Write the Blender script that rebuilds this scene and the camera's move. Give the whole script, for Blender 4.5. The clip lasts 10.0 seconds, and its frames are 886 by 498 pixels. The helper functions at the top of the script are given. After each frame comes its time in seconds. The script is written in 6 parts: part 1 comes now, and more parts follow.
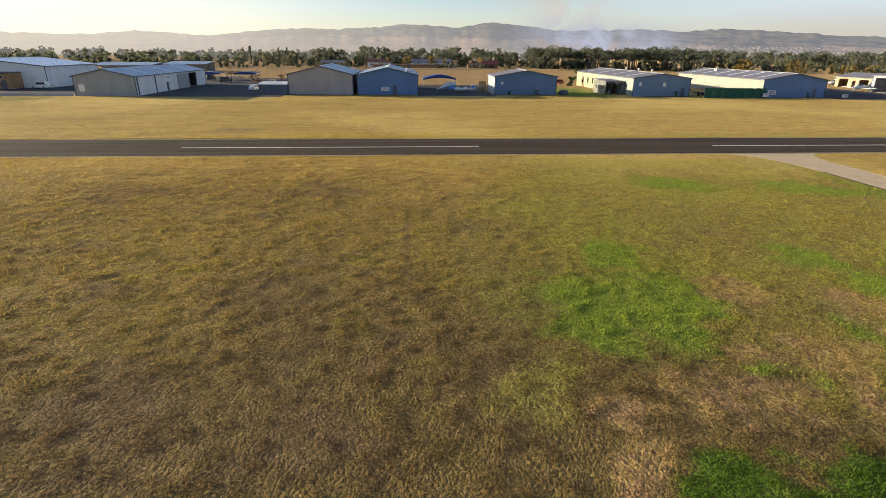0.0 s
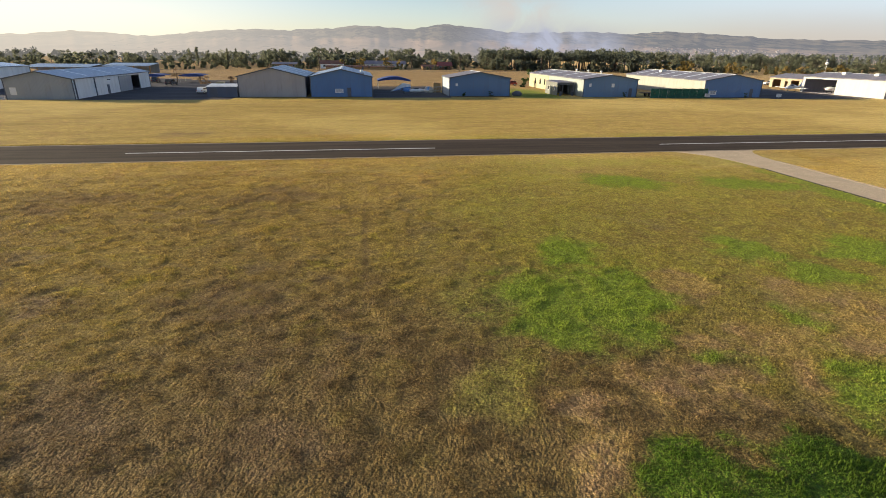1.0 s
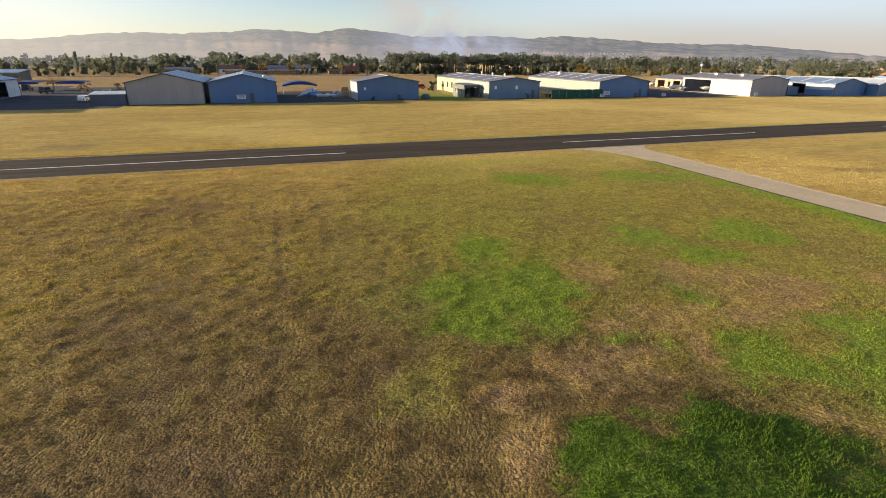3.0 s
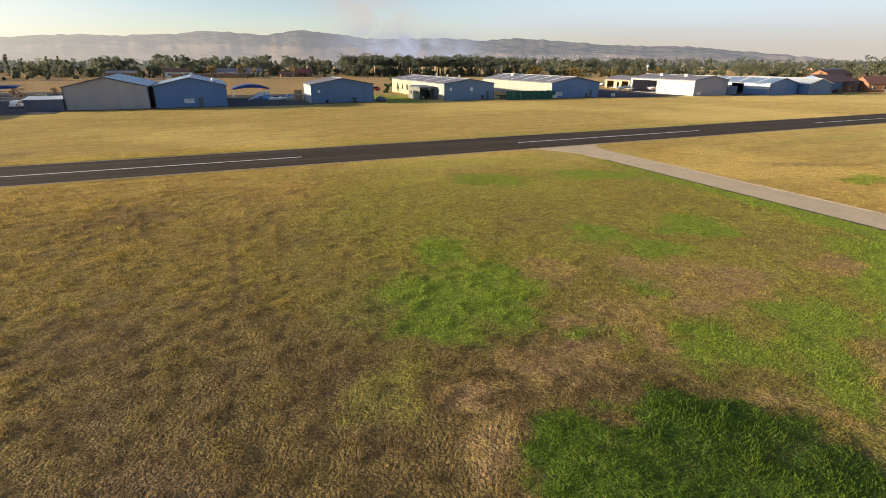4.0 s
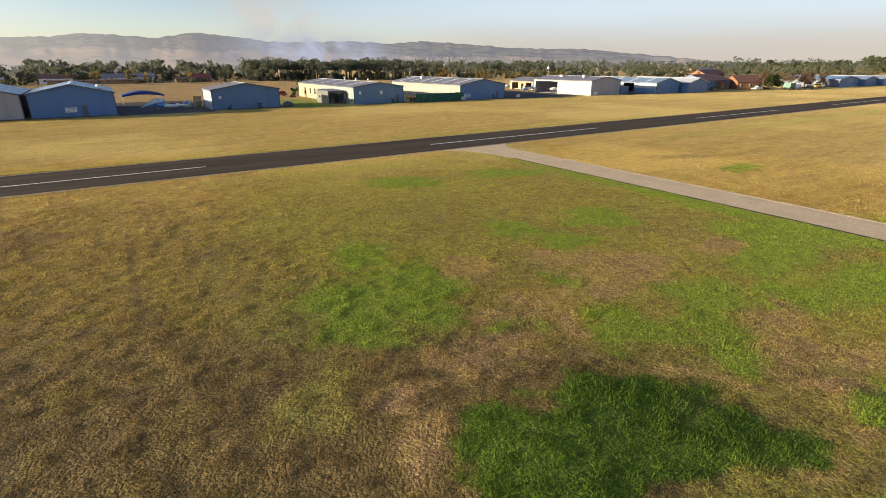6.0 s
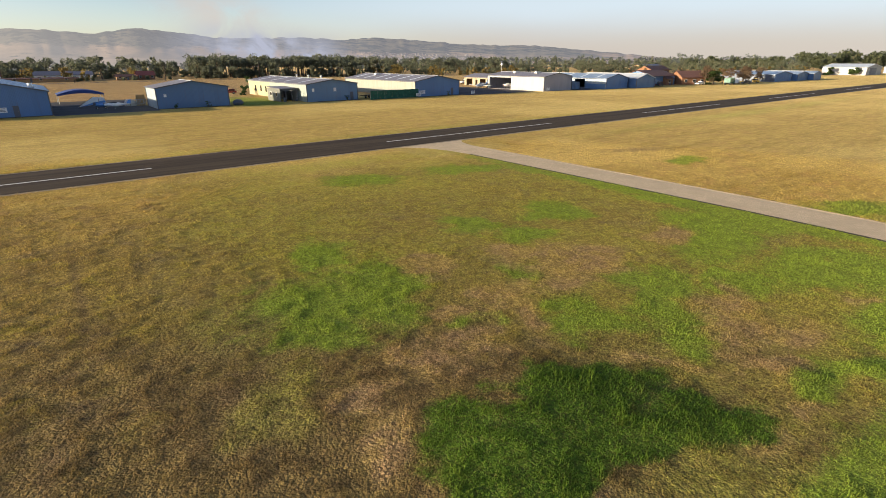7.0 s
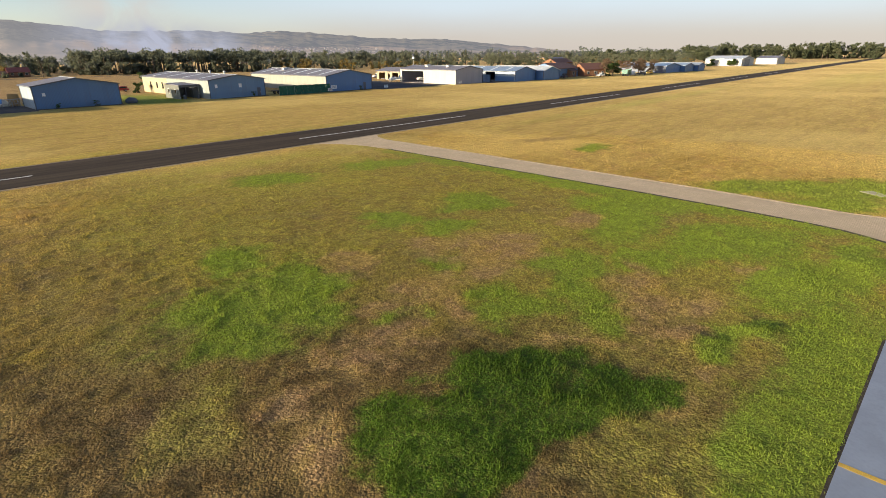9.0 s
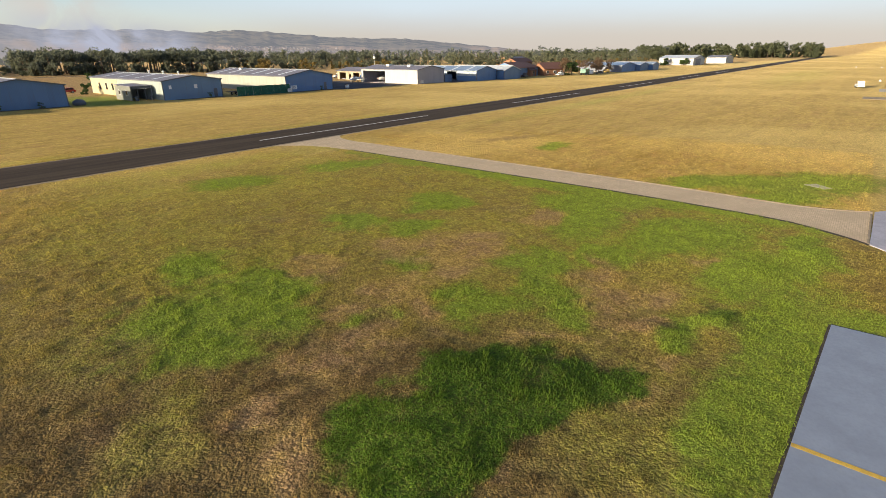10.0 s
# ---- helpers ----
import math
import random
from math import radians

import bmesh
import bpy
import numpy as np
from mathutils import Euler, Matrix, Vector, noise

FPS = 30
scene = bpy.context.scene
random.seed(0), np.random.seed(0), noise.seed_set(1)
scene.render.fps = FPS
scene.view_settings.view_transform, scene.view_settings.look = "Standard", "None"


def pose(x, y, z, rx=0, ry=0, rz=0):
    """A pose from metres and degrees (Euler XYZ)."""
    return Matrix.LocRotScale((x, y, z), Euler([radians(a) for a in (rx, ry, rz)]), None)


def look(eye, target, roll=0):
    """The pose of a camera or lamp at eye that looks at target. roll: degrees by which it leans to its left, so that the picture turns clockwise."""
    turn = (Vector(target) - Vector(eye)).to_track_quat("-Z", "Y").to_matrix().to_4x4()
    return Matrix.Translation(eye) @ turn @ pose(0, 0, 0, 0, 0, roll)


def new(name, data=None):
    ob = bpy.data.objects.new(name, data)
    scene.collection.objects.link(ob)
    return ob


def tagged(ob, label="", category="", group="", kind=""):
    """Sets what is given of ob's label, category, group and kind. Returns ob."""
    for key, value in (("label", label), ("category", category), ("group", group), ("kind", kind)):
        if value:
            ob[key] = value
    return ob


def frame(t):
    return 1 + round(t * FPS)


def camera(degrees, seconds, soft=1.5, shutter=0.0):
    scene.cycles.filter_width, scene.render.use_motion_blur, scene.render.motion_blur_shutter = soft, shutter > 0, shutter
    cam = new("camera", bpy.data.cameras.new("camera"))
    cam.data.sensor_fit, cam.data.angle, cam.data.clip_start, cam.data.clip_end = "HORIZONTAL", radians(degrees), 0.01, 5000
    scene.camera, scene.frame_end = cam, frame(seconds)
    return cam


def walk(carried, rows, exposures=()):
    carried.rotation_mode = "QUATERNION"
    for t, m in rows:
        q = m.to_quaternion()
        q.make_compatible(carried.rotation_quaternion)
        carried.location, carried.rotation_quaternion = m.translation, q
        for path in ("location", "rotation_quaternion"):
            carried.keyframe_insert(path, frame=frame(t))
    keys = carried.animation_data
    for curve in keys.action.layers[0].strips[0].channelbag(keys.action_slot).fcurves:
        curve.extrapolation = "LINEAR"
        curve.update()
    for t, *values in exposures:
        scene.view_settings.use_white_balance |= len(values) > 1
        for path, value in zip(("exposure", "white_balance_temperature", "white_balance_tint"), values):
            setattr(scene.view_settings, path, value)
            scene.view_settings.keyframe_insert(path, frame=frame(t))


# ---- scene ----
# camera: a hovering drone, ten metres up, that turns to its right
cam = camera(81.8, 10.0, 0.65)
PATH = [  # seconds, place, yaw, pitch, roll
    (0.0, -0.000, 0.000, 10.000, -4.34, -21.24, -0.53),
    (0.5, -0.006, -0.012, 10.027, -6.78, -21.17, -0.63),
    (1.0, 0.036, -0.036, 10.029, -9.15, -21.04, -0.62),
    (1.5, 0.113, 0.030, 10.024, -11.53, -20.97, -0.50),
    (2.0, 0.143, 0.025, 9.994, -13.99, -20.83, -0.47),
    (2.5, 0.130, -0.028, 9.974, -16.46, -20.69, -0.47),
    (4.0, 0.151, -0.075, 9.981, -23.67, -20.33, -0.25),
    (4.5, 0.145, -0.095, 9.985, -26.09, -20.22, -0.20),
    (5.0, 0.125, -0.131, 9.993, -28.51, -20.10, -0.09),
    (5.5, 0.097, -0.175, 10.023, -30.92, -19.99, 0.03),
    (7.0, 0.121, -0.219, 10.021, -38.16, -20.38, 0.17),
    (7.5, 0.139, -0.226, 10.026, -40.57, -20.57, 0.28),
    (8.0, 0.195, -0.148, 10.001, -42.99, -20.74, 0.29),
    (8.5, 0.202, -0.155, 9.985, -45.31, -20.88, 0.31),
    (9.0, 0.204, -0.189, 9.987, -47.44, -21.04, 0.37),
    (9.5, 0.203, -0.206, 9.998, -49.54, -21.13, 0.41),
    (10.0, 0.165, -0.204, 10.032, -51.51, -21.11, 0.39),
]
EXPOSURE = 1.6
walk(cam, [(t, pose(x, y, z, 90 + pitch, roll, yaw)) for t, x, y, z, yaw, pitch, roll in PATH],
     exposures=((0.0, EXPOSURE), (10.0, EXPOSURE)))

# ---- world and sun ----
SUN_AZ, SUN_EL = -74.0, 9.5        # degrees clockwise from +y, degrees up
world = bpy.data.worlds.new("world")
scene.world = world
world.use_nodes = True
wn = world.node_tree.nodes
sky = wn.new("ShaderNodeTexSky")
sky.sky_type = "NISHITA"
sky.sun_disc = False
sky.sun_elevation, sky.sun_rotation = radians(SUN_EL), radians(SUN_AZ)
sky.altitude, sky.air_density, sky.dust_density, sky.ozone_density = 1500, 1.0, 1.5, 1.6
wn["Background"].inputs["Strength"].default_value = 0.069
tint = wn.new("ShaderNodeMix")
tint.data_type, tint.blend_type = "RGBA", "MULTIPLY"
tint.inputs[0].default_value = 1.0
tint.inputs[7].default_value = (1.07, 0.967, 1.0, 1.0)      # smoke haze in the air
pale = wn.new("ShaderNodeHueSaturation")
pale.inputs["Saturation"].default_value = 0.97
world.node_tree.links.new(sky.outputs["Color"], pale.inputs["Color"])
world.node_tree.links.new(pale.outputs["Color"], tint.inputs[6])
world.node_tree.links.new(tint.outputs[2], wn["Background"].inputs["Color"])

SUN_DIR = Vector((math.sin(radians(SUN_AZ)) * math.cos(radians(SUN_EL)),
                  math.cos(radians(SUN_AZ)) * math.cos(radians(SUN_EL)), math.sin(radians(SUN_EL))))
sun_data = bpy.data.lights.new("sun", "SUN")
sun_data.energy, sun_data.angle, sun_data.color = 3.65, radians(0.6), (1.0, 0.845, 0.585)
sun = new("sun", sun_data)
sun.matrix_world = look(SUN_DIR * 300, (0, 0, 0))


# ---- node helpers ----
class Nodes:
    """Short calls for a material's node tree."""

    def __init__(self, tree):
        self.tree = tree

    def add(self, kind, props=(), **inputs):
        n = self.tree.nodes.new(kind)
        props = dict(props)
        if "operation" in props:
            n.operation = props["operation"]
        if "use_clamp" in props:
            n.use_clamp = props["use_clamp"]
        if "interpolation_type" in props:
            n.interpolation_type = props["interpolation_type"]
        if "data_type" in props:
            n.data_type, n.blend_type = props["data_type"], props["blend_type"]
        if "noise_dimensions" in props:
            n.noise_dimensions = props["noise_dimensions"]
        if "vector_type" in props:
            n.vector_type = props["vector_type"]
        if "attribute_name" in props:
            n.attribute_name = props["attribute_name"]
        if "node_tree" in props:
            n.node_tree = props["node_tree"]
        for key, value in inputs.items():
            self.put(n, int(key[1:]) if key[0] == "i" and key[1:].isdigit() else key, value)
        return n

    def put(self, n, key, value):
        if isinstance(value, bpy.types.NodeSocket):
            self.tree.links.new(value, n.inputs[key])
        else:
            n.inputs[key].default_value = value

    def noise(self, vec, scale, detail=4, rough=0.6, dist=0.0):
        n = self.add("ShaderNodeTexNoise", Vector=vec, Scale=scale, Detail=detail, Roughness=rough, Distortion=dist)
        return n.outputs["Fac"]

    def ramp(self, v, a, b, lo=0.0, hi=1.0, smooth=True):
        n = self.add("ShaderNodeMapRange", {"interpolation_type": "SMOOTHSTEP" if smooth else "LINEAR"}, i0=v, i1=a, i2=b, i3=lo, i4=hi)
        return n.outputs[0]

    def math(self, op, a, b=0.0, clamp=False):
        return self.add("ShaderNodeMath", {"operation": op, "use_clamp": clamp}, i0=a, i1=b).outputs[0]

    def mix(self, fac, a, b, mode="MIX"):
        n = self.add("ShaderNodeMix", {"data_type": "RGBA", "blend_type": mode})
        self.put(n, 0, fac)
        for slot, c in ((6, a), (7, b)):
            self.put(n, slot, (*c, 1.0) if isinstance(c, tuple) and len(c) == 3 else c)
        return n.outputs[2]

    def bump(self, height, strength, distance):
        return self.add("ShaderNodeBump", Height=height, Strength=strength, Distance=distance).outputs["Normal"]


def material(name, rough=0.7, metal=0.0, spec=0.5):
    m = bpy.data.materials.new(name)
    m.use_nodes = True
    n = Nodes(m.node_tree)
    b = m.node_tree.nodes["Principled BSDF"]
    b.inputs["Roughness"].default_value = rough
    b.inputs["Metallic"].default_value = metal
    b.inputs["Specular IOR Level"].default_value = spec
    return m, n, b


def worn(name, colour, rough=0.6, metal=0.0, vary=0.25, scale=0.6, bump=0.0, dirt=(0.12, 0.10, 0.08), dirt_amount=0.25, spec=0.4):
    """A painted or plain surface with broad stains and fine grain."""
    m, n, b = material(name, rough, metal, spec)
    pos = n.add("ShaderNodeNewGeometry").outputs["Position"]
    big = n.noise(pos, scale, 5, 0.65)
    fine = n.noise(pos, scale * 14, 3, 0.6)
    dark = tuple(c * (1 - vary) for c in colour)
    light = tuple(min(1.0, c * (1 + vary * 0.6)) for c in colour)
    c = n.mix(n.ramp(big, 0.3, 0.7), dark, light)
    c = n.mix(n.math("MULTIPLY", n.ramp(fine, 0.45, 0.8), dirt_amount), c, dirt)
    n.put(b, "Base Color", c)
    n.put(b, "Roughness", n.ramp(fine, 0.2, 0.8, max(0.02, rough - 0.12), min(1.0, rough + 0.12)))
    if bump:
        n.put(b, "Normal", n.bump(fine, 0.6, bump))
    return m


def cladding(name, colour, rough=0.45, metal=0.0, axis=0, rib=0.25, sheet=1.1, stain=0.25):
    """Ribbed sheet metal: ribs across one axis, sheets that differ a little, rain streaks."""
    m, n, b = material(name, rough, metal, 0.4)
    pos = n.add("ShaderNodeTexCoord").outputs["Object"]
    sep = n.add("ShaderNodeSeparateXYZ", Vector=pos).outputs
    along = sep[axis]
    number = n.math("FLOOR", n.math("DIVIDE", along, sheet))
    shade = n.add("ShaderNodeTexWhiteNoise", {"noise_dimensions": "1D"}, W=number).outputs["Value"]
    squash = n.add("ShaderNodeMapping", Vector=pos, Scale=(1.0, 1.0, 0.16) if axis < 2 else (0.3, 0.3, 1.0)).outputs[0]
    streak = n.noise(squash, 1.6, 5, 0.65)
    big = n.noise(pos, 0.22, 3, 0.55)
    dark = tuple(c * 0.82 for c in colour)
    light = tuple(min(1.0, c * 1.1) for c in colour)
    c = n.mix(n.math("ADD", n.math("MULTIPLY", shade, 0.3), n.math("MULTIPLY", big, 0.7)), dark, light)
    c = n.mix(n.math("MULTIPLY", n.ramp(streak, 0.5, 0.78), stain), c, (0.16, 0.13, 0.10))
    n.put(b, "Base Color", c)
    wave = n.math("SINE", n.math("MULTIPLY", along, 6.2832 / rib))
    n.put(b, "Normal", n.bump(wave, 0.35, 0.02))
    n.put(b, "Roughness", n.ramp(streak, 0.3, 0.8, rough - 0.08, rough + 0.15))
    return m


# ---- the field: patches of green and of dry grass ----
PATCHES = []


def patch(kind, x, y, rx, ry, turn=0.0):
    PATCHES.append((kind, x, y, rx, ry, turn))


# lush dark clover on a low hump
patch("lush", 10.9, 8.6, 2.3, 1.8, 36)
patch("lush", 13.2, 7.5, 1.8, 1.5, -25)
patch("lush", 13.7, 5.1, 1.5, 1.1, -21)
patch("lush", 7.9, 8.4, 1.7, 1.3, 53)
patch("lush", 9.6, 6.9, 1.8, 1.6, -26)
patch("lush", 6.9, 7.1, 1.3, 0.7, -50)
patch("lush", 14.7, 4.2, 1.1, 0.5, 9)
patch("lush", 11.4, 5.8, 1.4, 1.1, -3)
patch("lush", 12.9, 4.7, 1.3, 0.9, -11)
patch("lush", 8.3, 7.0, 1.5, 1.3, -47)
patch("lush", 11.5, 7.5, 2.2, 1.7, -36)
patch("lush", 9.4, 6.1, 1.4, 1.1, -39)
# green grass
patch("green", 8.5, 18.5, 4.1, 3.1, 72)
patch("green", 49.3, 2.3, 8.4, 3.6, -44)
patch("green", 17.8, -0.4, 9.5, 1.9, -3)
patch("green", 24.0, -2.5, 1.6, 2.4, 0)
patch("green", 7.5, 16.0, 1.7, 1.6, -84)
patch("green", 11.1, 24.6, 2.6, 1.6, 68)
patch("green", 7.3, 19.6, 3.0, 2.0, 75)
patch("green", 11.2, 18.8, 3.9, 2.3, 59)
patch("green", 10.6, 15.9, 1.5, 1.4, 38)
patch("green", 21.9, 39.4, 3.5, 2.6, -27)
patch("green", 32.4, 37.2, 4.4, 2.3, -23)
patch("green", 21.1, 22.6, 2.1, 1.3, -20)
patch("green", 22.8, 19.7, 2.4, 1.3, -20)
patch("green", 17.9, 16.0, 1.3, 0.9, -9)
patch("green", 12.8, 13.7, 1.0, 0.8, 3)
patch("green", 21.1, 12.5, 1.8, 1.1, 17)
patch("green", 16.4, 10.3, 2.0, 1.3, -4)
patch("green", 16.5, 11.9, 1.1, 0.8, 14)
patch("green", 21.3, 10.5, 3.8, 1.4, 25)
patch("green", 31.5, 12.6, 6.4, 2.4, 18)
patch("green", 25.1, 9.0, 2.5, 1.2, -11)
patch("green", 27.3, 21.5, 3.0, 1.5, -21)
patch("green", 19.3, 7.8, 2.1, 1.1, 10)
patch("green", 20.8, 2.4, 1.8, 0.9, -31)
patch("green", 18.7, 3.8, 1.3, 0.8, -12)
patch("green", 30.8, 5.9, 5.8, 3.3, -30)
patch("green", 35.0, 13.2, 5.3, 3.1, -38)
patch("green", 27.1, 2.2, 4.2, 2.1, -8)
patch("green", 31.5, 0.3, 5.6, 1.3, 3)
patch("green", 15.2, 10.6, 1.4, 1.3, -13)
patch("green", 18.4, 8.1, 1.9, 1.1, 19)
patch("green", 28.3, 23.1, 2.2, 2.1, 30)
patch("green", 21.0, 23.6, 2.2, 1.4, -54)
patch("green", 19.8, 0.6, 4.3, 1.0, 7)
patch("green", 24.2, 0.5, 3.6, 0.9, 4)
patch("green", 14.8, 1.1, 2.8, 1.2, 5)
patch("green", 46.1, 7.9, 5.5, 2.4, -40)
patch("green", 43.7, 2.9, 4.8, 2.5, -29)
patch("green", 53.3, 26.1, 2.7, 1.9, 13)
# a thin green cast
patch("tint", 17.4, 26.6, 13.1, 11.9, -4)
patch("tint", 4.9, 20.2, 3.5, 1.4, 77)
patch("tint", 12.6, 2.6, 2.6, 1.7, -19)
patch("tint", 4.3, 13.9, 2.0, 1.1, 76)
patch("tint", 24.7, 37.4, 12.8, 7.3, 9)
patch("tint", 10.8, 35.6, 10.2, 5.0, 71)
patch("tint", 22.2, 15.3, 8.9, 5.8, 10)
patch("tint", 15.0, 43.6, 8.1, 4.9, -76)
# worn brown grass
patch("dry", 14.6, 19.5, 2.2, 1.4, 49)
patch("dry", 15.4, 14.3, 2.4, 1.6, 31)
patch("dry", 12.8, 14.7, 1.5, 1.2, 27)
patch("dry", 22.4, 14.5, 2.3, 1.5, 2)
patch("dry", 18.5, 13.7, 2.1, 1.4, 5)
patch("dry", 19.8, 18.4, 1.9, 1.1, -18)
patch("dry", 28.4, 14.7, 2.1, 1.2, -1)
patch("dry", 9.3, 12.7, 1.6, 1.4, -13)
patch("dry", 11.3, 12.7, 1.3, 1.1, -2)
patch("dry", 6.4, 11.9, 1.3, 1.0, 63)
patch("dry", 6.3, 9.8, 1.5, 0.7, 58)
patch("dry", 14.1, 11.9, 1.3, 0.8, 34)
patch("dry", 22.0, 8.2, 2.5, 1.1, 15)
patch("dry", 20.2, 6.5, 2.6, 1.7, 5)
patch("dry", 22.6, 8.2, 1.7, 1.1, -31)
patch("dry", 27.9, 14.5, 1.7, 1.3, -25)
patch("dry", 21.6, 5.0, 2.1, 1.0, 8)
patch("dry", 18.3, 4.8, 1.5, 0.6, -43)
patch("dry", 17.1, 3.4, 1.0, 0.6, -24)
patch("dry", 15.8, 7.0, 1.9, 0.5, -47)
patch("dry", 26.9, 4.2, 1.2, 0.7, -25)
patch("dry", 14.7, 3.9, 1.3, 0.6, 13)
patch("dry", 20.9, 15.7, 3.3, 3.0, 20)
patch("dry", 9.1, 4.7, 0.9, 0.5, -41)
# thin dark places
patch("bare", -6.4, 37.3, 3.7, 1.4, -9)
patch("bare", -12.7, 20.9, 1.7, 0.9, -34)
patch("bare", -19.6, 39.2, 4.9, 1.8, -12)
patch("bare", -21.6, 36.6, 2.4, 1.2, -23)
patch("bare", 0.1, 27.2, 7.8, 0.2, 89)
patch("bare", -1.7, 14.7, 0.7, 0.3, -82)
patch("bare", 5.0, 18.9, 2.7, 1.2, 75)
patch("bare", -5.5, 20.9, 3.0, 1.6, -16)
patch("bare", -8.8, 13.2, 3.0, 1.6, -32)
patch("bare", -2.4, 11.3, 2.2, 1.4, -21)
patch("bare", 4.5, 21.3, 3.9, 0.5, 79)
patch("bare", -1.5, 15.0, 0.5, 0.2, -85)
patch("bare", -5.8, 39.0, 3.5, 1.4, -37)
# further off
patch("green", 46.0, 142.0, 8.5, 10.0, 0)
patch("green", 45.0, 128.0, 7.0, 4.0, 0)
# dark green strip that paints the shade before the left hangars
patch("lush", -88.0, 117.0, 30.0, 3.6, 2)
patch("green", 37.0, 18.0, 1.6, 27.0, 0)
patch("tint", 260.0, 22.0, 70.0, 9.0, 0)
patch("tint", 40.0, 63.6, 60.0, 1.2, 0)
patch("tint", 120.0, 44.0, 50.0, 2.5, 0)
patch("tint", 24.0, 47.0, 16.0, 3.0, 0)
patch("tint", 27.0, 6.0, 14.0, 8.0, 0)
patch("tint", 33.0, 20.0, 5.0, 24.0, 0)
patch("bare", -24.0, 69.5, 10.0, 0.5, 12)
patch("bare", -18.0, 71.5, 3.0, 0.4, 5)
patch("bare", 55.0, 33.0, 5.0, 1.2, -20)


KINDS = ("lush", "green", "tint", "dry", "bare")


def field_group():
    """Node group: a place on the ground to its grass colour, and the share of long pale straw."""
    g = bpy.data.node_groups.new("field_colour", "ShaderNodeTree")
    g.interface.new_socket("Colour", in_out="OUTPUT", socket_type="NodeSocketColor")
    g.interface.new_socket("Straw", in_out="OUTPUT", socket_type="NodeSocketFloat")
    n = Nodes(g)
    pos = n.add("ShaderNodeNewGeometry").outputs["Position"]
    flat = n.add("ShaderNodeVectorMath", {"operation": "MULTIPLY"}, i0=pos, i1=(1, 1, 0)).outputs[0]
    sep = n.add("ShaderNodeSeparateXYZ", Vector=flat).outputs
    masks = {kind: n.add("ShaderNodeAttribute", {"attribute_name": kind}).outputs["Fac"] for kind in KINDS}
    fine = n.noise(flat, 6.0, 4, 0.75)
    mid = n.math("ADD", n.math("MULTIPLY", n.noise(flat, 0.9, 6, 0.75), 0.6), n.math("MULTIPLY", n.noise(flat, 7.0, 3, 0.75), 0.4))
    rag = n.math("SUBTRACT", n.math("ADD", n.math("MULTIPLY", n.noise(flat, 2.4, 5, 0.8), 0.6), n.math("MULTIPLY", n.noise(flat, 13.0, 3, 0.7), 0.4)), 0.5)
    hue = n.noise(flat, 0.55, 6, 0.7, 0.6)
    ash = n.noise(n.add("ShaderNodeMapping", Vector=flat, Location=(31, 17, 0)).outputs[0], 0.42, 6, 0.72)
    big = n.noise(flat, 0.13, 5, 0.65)
    huge = n.noise(flat, 0.022, 3, 0.55)
    stripes = n.noise(n.add("ShaderNodeMapping", Vector=flat, Scale=(0.16, 1.0, 1.0)).outputs[0], 0.3, 6, 0.75)
    threads = n.noise(n.add("ShaderNodeMapping", Vector=flat, Scale=(0.3, 1.0, 1.0)).outputs[0], 1.1, 5, 0.75)
    # dry winter grass: brown near, straw further off
    far = n.ramp(n.math("ADD", sep[1], n.math("MULTIPLY", n.math("SUBTRACT", big, 0.5), 34.0)), 24.0, 56.0)
    east = n.ramp(sep[0], 39.0, 43.0)
    straw = n.math("MAXIMUM", far, east)
    brown = n.mix(n.ramp(mid, 0.34, 0.66), (0.245, 0.168, 0.050), (0.41, 0.288, 0.086))
    brown = n.mix(n.ramp(hue, 0.50, 0.66, 0.0, 0.75), brown, (0.390, 0.310, 0.042))
    brown = n.mix(n.ramp(hue, 0.46, 0.32, 0.0, 0.45), brown, (0.44, 0.285, 0.062))
    brown = n.mix(n.ramp(ash, 0.50, 0.66, 0.0, 0.7), brown, (0.26, 0.185, 0.098))
    brown = n.mix(n.ramp(big, 0.42, 0.62, 0.0, 0.4), brown, (0.40, 0.29, 0.055))
    # darker streaks put in as the shade of low ridges
    brown = n.mix(n.ramp(threads, 0.50, 0.62, 0.0, 0.38), brown, (0.20, 0.125, 0.046))
    # brown darkens towards the stand-point, to dim the near field
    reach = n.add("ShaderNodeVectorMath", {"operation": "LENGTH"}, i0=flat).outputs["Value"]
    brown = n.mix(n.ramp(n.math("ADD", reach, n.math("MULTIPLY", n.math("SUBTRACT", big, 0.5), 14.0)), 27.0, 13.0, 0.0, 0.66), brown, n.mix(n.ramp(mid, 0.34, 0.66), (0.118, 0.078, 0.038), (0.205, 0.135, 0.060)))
    gold = n.mix(n.ramp(mid, 0.32, 0.68), (0.40, 0.275, 0.062), (0.61, 0.430, 0.120))
    gold = n.mix(n.ramp(threads, 0.47, 0.62, 0.0, 0.75), gold, (0.37, 0.245, 0.055))
    gold = n.mix(n.ramp(stripes, 0.46, 0.66, 0.0, 0.65), gold, (0.34, 0.235, 0.058))
    gold = n.mix(n.ramp(ash, 0.48, 0.62, 0.0, 0.7), gold, (0.43, 0.265, 0.085))
    gold = n.mix(n.ramp(huge, 0.45, 0.62, 0.0, 0.5), gold, (0.76, 0.56, 0.19))
    c = n.mix(straw, brown, gold)
    back = n.ramp(n.math("ADD", sep[1], n.math("MULTIPLY", sep[0], 0.12)), 138.0, 165.0)
    stubble = n.mix(n.ramp(threads, 0.4, 0.6), (0.50, 0.315, 0.135), (0.34, 0.21, 0.09))
